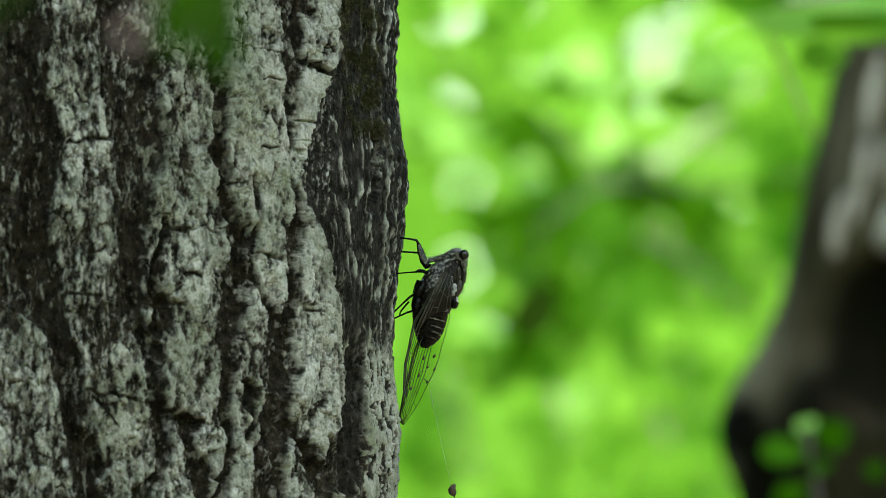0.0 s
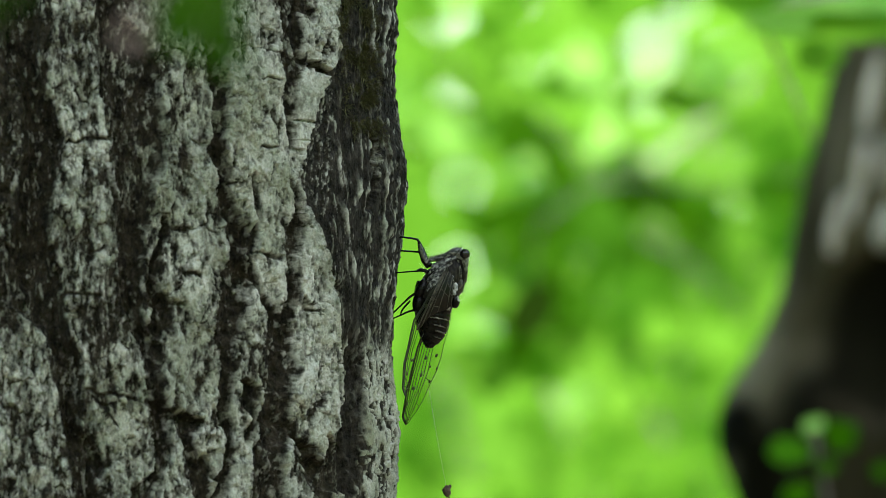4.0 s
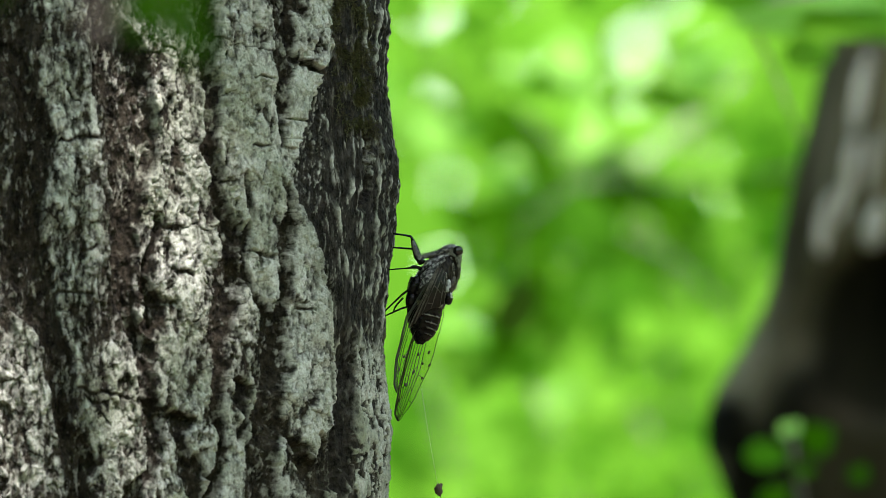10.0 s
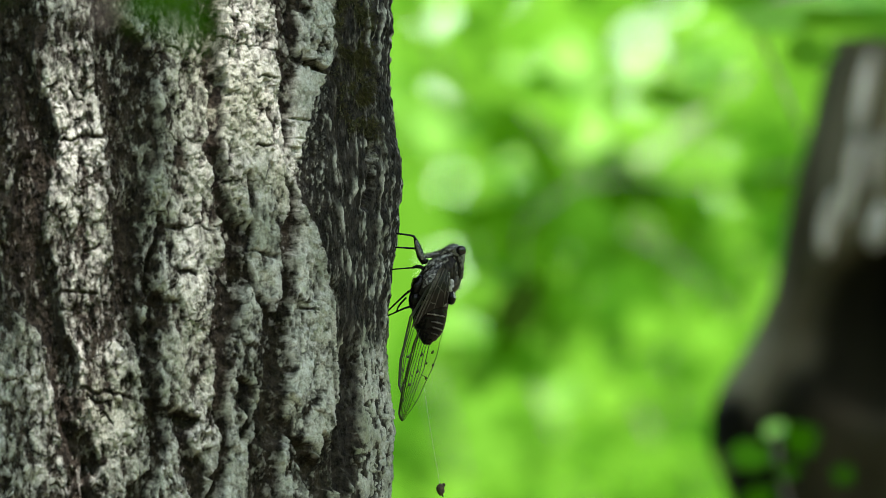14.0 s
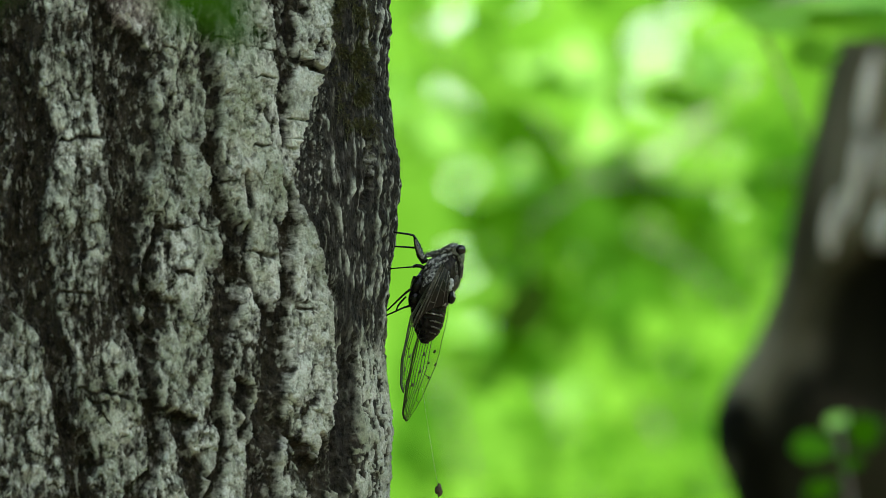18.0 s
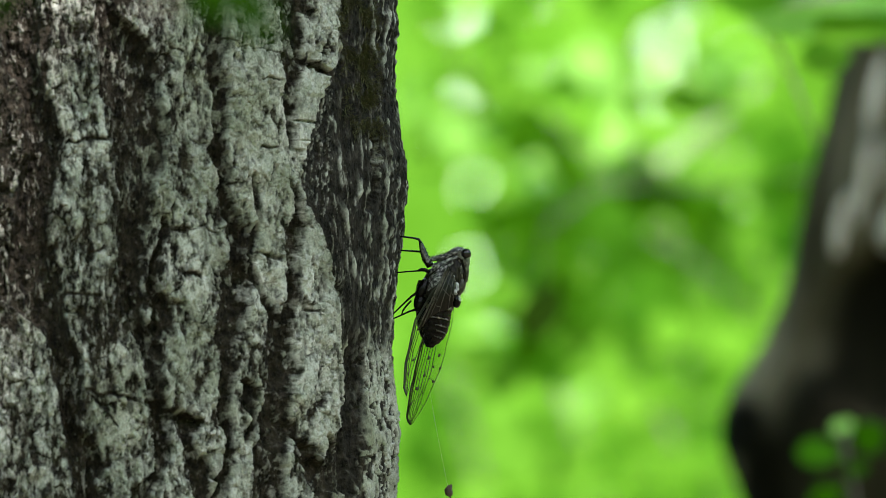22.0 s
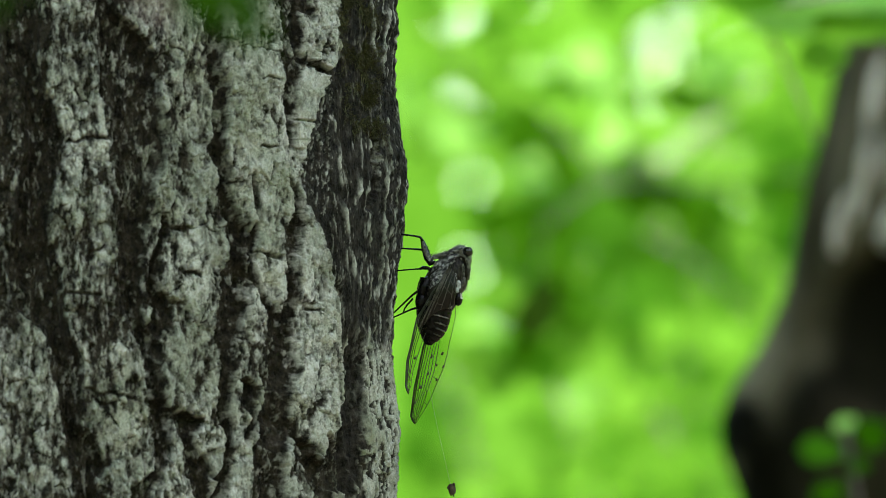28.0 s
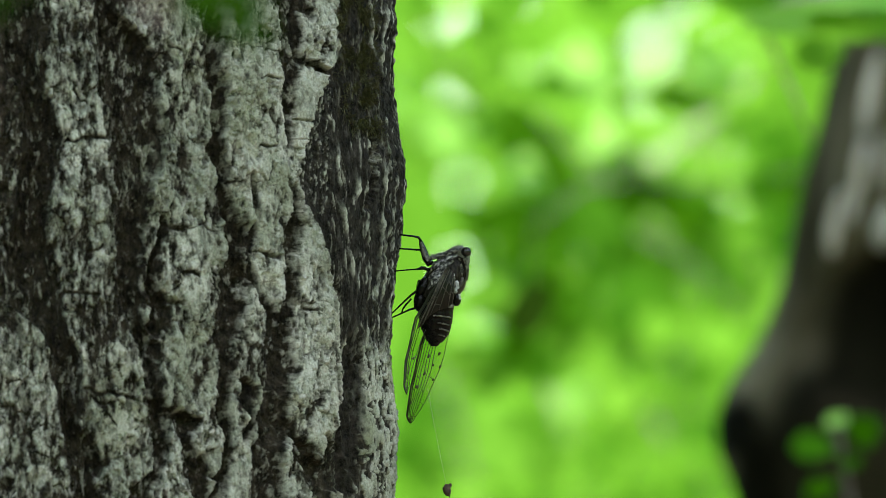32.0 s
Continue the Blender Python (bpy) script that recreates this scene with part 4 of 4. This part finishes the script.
# ---- the leaning trunk behind ----
def make_far_tree():
    d = 6.4
    edge = [(-900, 1720), (-300, 1600), (0, 1500), (100, 1465), (300, 1418), (420, 1388), (520, 1368), (600, 1335), (660, 1292), (700, 1268), (745, 1252), (800, 1256), (882, 1288),
            (1000, 1330), (1400, 1340)]
    half = [(-900, 150), (0, 165), (300, 185), (520, 205), (660, 235), (745, 250), (800, 245), (882, 215), (1000, 195), (1400, 200)]
    base = plan(1500, 1000, d)
    ob = thing("leaning_tree", (base.x, base.y, 0), "leaning grey-brown tree trunk with a swollen dark hollow", "tree")
    k = S * d / D
    ev, eu = [p[0] for p in edge], [p[1] for p in edge]
    hv, hu = [p[0] for p in half], [p[1] for p in half]
    rows = list(np.linspace(-9000, -900, 24, endpoint=False)) + list(np.linspace(-900, 1400, 110, endpoint=False))
    v_floor = 1400
    while plan(1500, v_floor, d).z > -0.08:
        v_floor += 20
    rows += list(np.linspace(1400, v_floor, 24))
    sides, verts, faces, dark = 56, [], [], []
    for v in rows:
        if v < -900:
            w = max(40, 150 + (v + 900) * 0.011)
            mid = 1870 - (v + 900) * 0.19
        else:
            w = np.interp(v, hv, hu)
            mid = np.interp(v, ev, eu) + w
            if v > 1400:
                w += 90 * ((v - 1400) / (v_floor - 1400)) ** 3
        p = plan(mid, v, d)
        for j in range(sides):
            a = 2 * math.pi * j / sides
            n = noise.fractal(Vector((2.2 * math.cos(a), 2.2 * math.sin(a), v * 0.004)), 1, 2, 4)
            seam = abs(math.sin(4 * a + 0.6 * math.sin(v * 0.006)))
            r = w * (1 + 0.05 * n - 0.05 * (1 - seam) ** 4)
            uu = mid + w * math.sin(a)
            hole = 0.0
            if abs(a - math.pi) > 1.57:
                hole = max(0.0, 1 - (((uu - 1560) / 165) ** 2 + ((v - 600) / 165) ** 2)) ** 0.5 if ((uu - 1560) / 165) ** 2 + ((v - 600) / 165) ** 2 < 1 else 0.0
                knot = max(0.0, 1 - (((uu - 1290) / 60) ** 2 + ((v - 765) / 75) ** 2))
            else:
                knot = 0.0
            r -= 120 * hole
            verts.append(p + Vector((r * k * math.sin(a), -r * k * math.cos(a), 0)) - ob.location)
            # darker towards the bottom, below a slanting line
            low_dark = max(0.0, min(1.0, (v - 450 - 1.35 * max(0, 1500 - uu)) / 120 + 0.25 * n)) * max(0.0, min(1.0, (uu - 1240) / 60))
            low_dark *= 1 - 0.35 * max(0.0, min(1.0, (v - 700) / 90)) * max(0.0, min(1.0, (uu - 1330) / 80))
            # the hollow's shade goes into the colour, stronger with its depth
            dark.append(min(1, max(1.6 * hole + 1.3 * knot, low_dark)))
    for i in range(len(rows) - 1):
        for j in range(sides):
            q = (j + 1) % sides
            faces.append((i * sides + j, i * sides + q, (i + 1) * sides + q, (i + 1) * sides + j))
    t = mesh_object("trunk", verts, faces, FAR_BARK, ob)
    t.data.attributes.new("trunk_dark", "FLOAT", "POINT").data.foreach_set("value", dark)
    # pale raised patches that stand in for sun flecks on this trunk
    for uu, v, a, b in ((1547, 405, 17, 40), (1505, 330, 7, 80), (1470, 400, 6, 60), (1525, 190, 9, 80), (1545, 300, 6, 60)):
        w, mid = np.interp(v, hv, hu), np.interp(v, ev, eu) + np.interp(v, hv, hu)
        t = math.asin(max(-1, min(1, (uu - mid) / w)))
        q = plan(mid, v, d) + Vector((w * k * math.sin(t), -w * k * math.cos(t), 0)) - ob.location
        pv, pf = ball((0, 0, 0), a * k, 0.010, b * k, 14, 9)
        m = Matrix.Translation(q) @ Matrix.Rotation(t, 4, "Z") @ Matrix.Rotation(radians(10), 4, "Y")
        pv = [m @ (p * (1 + 0.45 * noise.noise(p * 45 + Vector((v, 0, 0))))) for p in pv]
        mesh_object("sun_fleck", pv, pf, FLECK, ob, True, "pale patch painted for a sun fleck on the trunk")
    rnd = random.Random(21)
    shape = leaf_shape(0.09, 0.05, 0.3, 0.2, 3)
    top = Vector(verts[0])
    pieces = []
    # unseen spray of leaves added towards the sun to shade this trunk
    spray = plan(1540, 420, d) + TO_SUN * 2.7 - ob.location
    v, f = tube([top.lerp(spray, t) + Vector((0, 0, 0.25 * math.sin(3.1 * t))) for t in (0, 0.3, 0.6, 1)], [0.035, 0.028, 0.018, 0.006], 7)
    mesh_object("limb", v, f, FAR_BARK, ob)
    for i in range(1500):
        middle = spray if i % 5 else top
        m = Matrix.LocRotScale(middle + Vector((rnd.gauss(0, 0.42), rnd.gauss(0, 0.42), rnd.gauss(0.1, 0.25))), Euler((rnd.gauss(0, .5), rnd.gauss(0, .4), rnd.uniform(0, 6.28))), None)
        pieces.append(([m @ q for q in shape[0]], shape[1]))
    v, f = join(pieces)
    mesh_object("crown", v, f, LEAF, ob)


make_far_tree()


# ---- leaves near and far ----
LEAF_MESHES = {}


def leaf_mesh(key, material):
    if (key, material.name) not in LEAF_MESHES:
        v, f = leaf_shape(1, key, 0.22, 0.12, 8, 0.06)
        v = [p - Vector((0.5, 0, -0.03)) for p in v]
        me = bpy.data.meshes.new("leaf")
        me.from_pydata([tuple(p) for p in v], [], f)
        me.materials.append(material)
        me.polygons.foreach_set("use_smooth", [True] * len(me.polygons))
        LEAF_MESHES[(key, material.name)] = me
    return LEAF_MESHES[(key, material.name)]


def leafy(name, at, d, leaves, twigs, label, seed, group=""):
    """A twig with leaves: u, v, length, width and turn of each leaf in the plan, and its kind."""
    origin = plan(*at, d)
    ob = thing(name, origin, label, "branch", group)
    rnd = random.Random(seed)
    k = S * d / D
    for line, r in twigs:
        v, f = tube([plan(u, w, d) - origin for u, w in line], [r * k * (1 - 0.5 * i / len(line)) for i in range(len(line))], 7)
        mesh_object("twig", v, f, LIT_TWIG if r > 6 else TWIG, ob)
    for u, w, l, wide, turn, kind in leaves:
        ratio = round(max(0.3, min(1.0, wide / l)) * 5) / 5
        leaf = new("leaf", leaf_mesh(ratio, kind))
        leaf.parent = ob
        lay = rnd.uniform(38, 62) if kind in (BRIGHT, MIDTONE) else rnd.uniform(55, 95)
        face = Matrix.Rotation(radians(lay), 4, "X") @ Matrix.Rotation(radians(turn), 4, "Z") @ Matrix.Rotation(radians(rnd.uniform(-18, 18)), 4, "X")
        p = plan(u, w, d + rnd.uniform(-0.15, 0.15) * d / 10) - origin
        leaf.matrix_local = Matrix.Translation(p) @ face @ Matrix.Diagonal((l * k, l * k, l * k, 1)) @ Matrix.Scale(1 / math.sin(radians(lay)), 4, (math.sin(radians(turn)), math.cos(radians(turn)), 0))
    return ob


A, B, Z, F, Q = BRIGHT, LEAF, DEEP, MIDTONE, DUSK
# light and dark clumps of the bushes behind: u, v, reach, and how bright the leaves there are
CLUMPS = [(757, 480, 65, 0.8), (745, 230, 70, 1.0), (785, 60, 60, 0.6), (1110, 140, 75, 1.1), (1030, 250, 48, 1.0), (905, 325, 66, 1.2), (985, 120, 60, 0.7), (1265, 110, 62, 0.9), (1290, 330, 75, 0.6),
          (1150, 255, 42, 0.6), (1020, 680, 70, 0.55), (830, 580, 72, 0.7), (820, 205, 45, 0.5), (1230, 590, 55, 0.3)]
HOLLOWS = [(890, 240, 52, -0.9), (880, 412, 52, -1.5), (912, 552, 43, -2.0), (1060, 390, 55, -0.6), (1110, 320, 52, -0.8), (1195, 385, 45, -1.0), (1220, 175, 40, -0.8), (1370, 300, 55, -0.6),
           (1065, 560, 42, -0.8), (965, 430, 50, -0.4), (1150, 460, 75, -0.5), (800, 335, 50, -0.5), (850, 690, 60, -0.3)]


def bush_leaves(seed, u0, u1, v0, v1, count):
    """Leaves strewn over a stretch of the plan, their kind after the clumps."""
    rnd = random.Random(seed)
    out = []
    for i in range(count):
        u, v = rnd.uniform(u0, u1), rnd.uniform(v0, v1)
        # the tone picks a lit or a shaded leaf copy
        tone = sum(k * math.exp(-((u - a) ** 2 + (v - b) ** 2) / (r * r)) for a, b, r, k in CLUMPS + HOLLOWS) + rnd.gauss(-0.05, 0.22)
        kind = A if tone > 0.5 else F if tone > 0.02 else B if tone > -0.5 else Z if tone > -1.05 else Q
        size = rnd.uniform(60, 125)
        out.append((u, v, size, size * rnd.uniform(0.45, 0.8), rnd.gauss(40, 45) if u > 1000 else rnd.gauss(130, 45), kind))
    return out


BUSH = [  # distance, stretch of the plan, leaves, sway along and down
    (9.6, (690, 900, -60, 300), 30, 0.8, 0.2), (8.6, (880, 1080, -60, 200), 26, 0.6, 0.3), (10.2, (1060, 1300, -60, 240), 30, -0.4, 0.4), (8.2, (860, 1060, 190, 420), 26, 0.7, 0.1),
    (9.0, (1040, 1250, 220, 470), 26, 0.5, -0.2), (10.6, (1220, 1420, 180, 560), 32, -0.5, 0.3), (7.8, (800, 990, 360, 660), 30, 1.0, -0.1), (9.4, (980, 1200, 440, 720), 26, 0.6, 0.3),
    (11.5, (700, 900, 560, 940), 24, 0.4, 0.2), (11.0, (900, 1130, 660, 940), 22, 0.5, 0.2), (12.0, (1110, 1330, 560, 940), 24, 0.4, 0.3)]
bushes = []
for n, (d, (u0, u1, v0, v1), count, along, down) in enumerate(BUSH):
    mid, far = ((u0 + u1) / 2, (v0 + v1) / 2), v1 + 60
    stem = [([(mid[0] + 70, far), (mid[0] + 20, (mid[1] + far) / 2), (mid[0] - 10, mid[1]), (mid[0] - 60, v0 + 30)], 5)]
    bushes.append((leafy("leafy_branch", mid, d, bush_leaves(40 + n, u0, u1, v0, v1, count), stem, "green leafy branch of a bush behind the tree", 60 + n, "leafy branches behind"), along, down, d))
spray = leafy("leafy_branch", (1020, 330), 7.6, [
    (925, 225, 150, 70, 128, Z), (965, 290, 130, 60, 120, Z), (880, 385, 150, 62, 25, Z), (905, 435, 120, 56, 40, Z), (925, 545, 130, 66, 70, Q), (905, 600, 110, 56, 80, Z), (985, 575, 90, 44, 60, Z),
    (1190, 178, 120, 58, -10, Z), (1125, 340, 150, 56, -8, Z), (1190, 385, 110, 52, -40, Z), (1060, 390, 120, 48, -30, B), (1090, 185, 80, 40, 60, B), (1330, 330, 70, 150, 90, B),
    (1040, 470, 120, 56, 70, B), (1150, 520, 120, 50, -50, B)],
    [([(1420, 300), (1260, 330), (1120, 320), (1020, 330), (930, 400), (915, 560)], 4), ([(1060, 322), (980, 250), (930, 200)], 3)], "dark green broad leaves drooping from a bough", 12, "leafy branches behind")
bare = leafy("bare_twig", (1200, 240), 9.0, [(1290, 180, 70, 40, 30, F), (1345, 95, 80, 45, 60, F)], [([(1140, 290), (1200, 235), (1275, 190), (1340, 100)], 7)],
             "bare twig painted pale for the sun on it, with a few leaves", 9)
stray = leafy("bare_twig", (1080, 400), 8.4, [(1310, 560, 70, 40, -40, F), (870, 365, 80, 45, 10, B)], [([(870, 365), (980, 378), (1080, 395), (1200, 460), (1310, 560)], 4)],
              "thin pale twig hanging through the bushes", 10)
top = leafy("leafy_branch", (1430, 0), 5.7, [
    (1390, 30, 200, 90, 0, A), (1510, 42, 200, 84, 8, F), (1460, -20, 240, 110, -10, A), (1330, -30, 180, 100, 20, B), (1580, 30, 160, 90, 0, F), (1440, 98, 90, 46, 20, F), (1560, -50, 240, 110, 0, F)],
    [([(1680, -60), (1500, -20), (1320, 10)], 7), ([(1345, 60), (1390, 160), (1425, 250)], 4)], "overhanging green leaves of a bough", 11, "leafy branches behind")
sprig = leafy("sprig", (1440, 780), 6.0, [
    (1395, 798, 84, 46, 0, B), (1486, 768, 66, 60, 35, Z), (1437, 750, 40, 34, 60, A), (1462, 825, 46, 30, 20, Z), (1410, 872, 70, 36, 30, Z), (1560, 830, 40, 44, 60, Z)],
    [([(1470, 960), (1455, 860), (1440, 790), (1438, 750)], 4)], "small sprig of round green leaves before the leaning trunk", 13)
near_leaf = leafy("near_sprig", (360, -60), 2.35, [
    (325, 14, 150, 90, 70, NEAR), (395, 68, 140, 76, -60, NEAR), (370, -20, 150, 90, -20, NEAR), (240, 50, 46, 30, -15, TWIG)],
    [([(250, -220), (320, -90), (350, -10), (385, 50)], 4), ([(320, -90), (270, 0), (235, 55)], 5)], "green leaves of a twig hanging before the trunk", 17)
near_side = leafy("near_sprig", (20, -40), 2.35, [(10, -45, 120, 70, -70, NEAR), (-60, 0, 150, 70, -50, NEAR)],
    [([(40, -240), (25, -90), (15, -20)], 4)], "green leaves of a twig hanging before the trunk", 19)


# ---- what moves ----
def moved(ob, rows, k=S):
    """Key a thing by shifts along the plan."""
    home = ob.matrix_basis.copy()
    walk(ob, [(t, Matrix.Translation((a * k, 0, -b * k)) @ home) for t, a, b in rows])


def swung(ob, rows, axis="Y"):
    home = ob.matrix_basis.copy()
    walk(ob, [(t, home @ Matrix.Rotation(radians(a), 4, axis)) for t, a in rows])


def motions():
    moved(cicada, [(0, -4, 2), (1, -3, 2), (2, -2, 1), (3.5, -1, 1), (6, 0, 0), (9, -1, 0), (10, 1, -2), (13, 2, -2), (14.5, 1, -2), (17, 0, -1), (17.5, 0, -1), (18, 4, -4),
                   (19, 5, -3), (20, 3, -2), (21, 2, -1), (22, 1, 0), (22.5, 2, 0), (23, 7, -3), (24, 5, -2), (25, 4, -1), (28, 4, -2), (30, 4, -2), (32, 4, -1)])
    swung(abdomen, [(0, 3), (1, 1), (3, 0), (6, -2), (7, 6), (8, 3), (9, 5), (10, 2), (11, 4), (12, 3), (13, 0), (14, -2), (17, 3), (18, 0), (19, -5), (20, -1), (22, 0), (23, -2),
                    (25, 1), (28, 3), (30, -5), (32, -4)])
    swung(near_wing, [(0, -1), (3, 0), (6, 0), (9, 1), (13, 0), (17, 0.5), (18, -1), (19, -1.5), (22, 0), (23, -1.5), (25, -0.5), (28, 0), (32, 0)])
    swung(far_wing, [(0, 1), (6, 0), (9, 0.5), (18, -1.5), (19, -2), (22, -1), (23, -3), (25, -2), (28, -2), (32, -1)])
    swing = [(0, 10), (1, 10), (2, 9), (3, 4), (3.5, 3), (5.5, 0), (6, 0), (7.5, -2), (9, -1), (10, 1), (10.5, 5), (11, 7), (11.5, 4), (12, -9), (12.5, -1), (13, 2), (14, 0),
             (16.5, 0), (17, -3), (17.5, 2), (18, -1), (19, -1), (21, 3), (23, 5), (25, 6), (28, 10), (30, 7), (32, 5)]
    swung(crumb_thread, [(t, -a / 180 * 57.3) for t, a in swing])
    swung(crumb, [(0, 40), (6, 0), (9, 40), (13, -20), (17, 60), (19, 95), (21, 60), (23, 20), (28, -40), (32, 0)], "Z")
    # where the gap of light falls on the bark
    gust = [(0, -450, 300), (1.2, -420, 700), (2, 40, 760), (2.5, -390, 700), (3.5, -470, 400), (5.3, -390, 300), (6, 420, 60), (6.5, 395, 60), (7, 430, 200), (7.5, 560, 640), (8, -430, 200), (8.5, 60, 60),
            (9, -450, 200), (9.6, -410, 700), (10, 20, 800), (10.5, -430, 500), (11, -390, 400), (11.5, 560, 500), (12, -430, 420), (12.5, 300, 390), (13, -440, 360), (13.5, 80, 420), (14, 150, 380), (14.5, -430, 400),
            (16.5, -490, 300), (18.2, -370, 300), (19, -110, 240), (20, -230, 380), (20.5, 10, 330), (21, -260, 300), (21.5, -240, 300), (22, -210, 420), (23, -300, 250), (23.5, -450, -200), (23.9, 965, -620), (24.2, 975, -620), (24.6, -105, 300), (25.5, -100, 340), (26.5, -200, 300), (27.5, -340, 300), (28.5, -300, 200),
            (29, -110, 300), (30, -105, 310), (30.6, -120, 310), (31.2, -190, 280), (32, -300, 150)]
    moved(bough, [(t, u - 100, v - 500) for t, u, v in gust])
    breeze = [(0, 7), (1, 14), (3, 8), (5.5, -14), (6, -24), (7, -16), (8, -3), (9, -33), (10, -1), (10.5, 4), (11.5, -9), (12.5, -24), (13, -29), (13.5, -10), (14.5, -3), (16.5, 7),
              (17.5, -6), (18.5, 8), (19.5, 22), (21, 15), (23, 10), (25, 12), (28, 8), (29, 4), (30, 0), (32, 2)]
    for ob, f, g, d in bushes + [(top, 0.4, 0.3, 5.7), (spray, 0.9, 0.2, 7.6), (bare, 0.3, 0.2, 9.0), (stray, 0.6, 0.2, 8.4)]:
        moved(ob, [(t, f * a, g * a) for t, a in breeze], S * d / D)
    moved(sprig, [(0, -25, 0), (0.5, -10, 0), (1, 8, 0), (1.5, -4, 0), (2, -24, 0), (3, -8, 0), (3.5, -8, 0), (5.5, -8, 4), (6, 0, 0), (7, -19, 0), (8, -42, 0), (9, -41, 3), (10, -31, 10),
                  (11, -63, 15), (12, -47, 12), (12.5, -110, 60), (13, -88, 20), (13.5, -60, 0), (14, -65, 12), (14.5, -63, 10), (16.5, -5, 5), (17.5, 30, 0), (18, 40, -4), (19, 33, 0),
                  (20, 38, -4), (20.5, 62, -15), (21, 45, -6), (22, 35, 3), (23, 48, -5), (24, 46, -2), (25, 42, 0), (28, 41, 0), (30, 38, -4), (32, 34, -6)], S * 6.0 / D)
    dangle = [(0, -5, 8), (3, -5, 8), (6, 0, 0), (7.5, -15, -6), (9, -42, -10), (10, -60, -14), (11.5, -70, -24), (13, -115, -34), (14, -60, -36), (14.5, -40, -35), (17, 10, -35),
              (19, 45, -45), (21, 55, -48), (23, 70, -52), (25, 60, -48), (28, 50, -42), (30, 48, -42), (32, 42, -40)]
    moved(near_leaf, dangle, S * 2.35 / D)
    moved(near_side, [(t, 0.5 * a, 0.5 * b) for t, a, b in dangle], S * 2.35 / D)


motions()
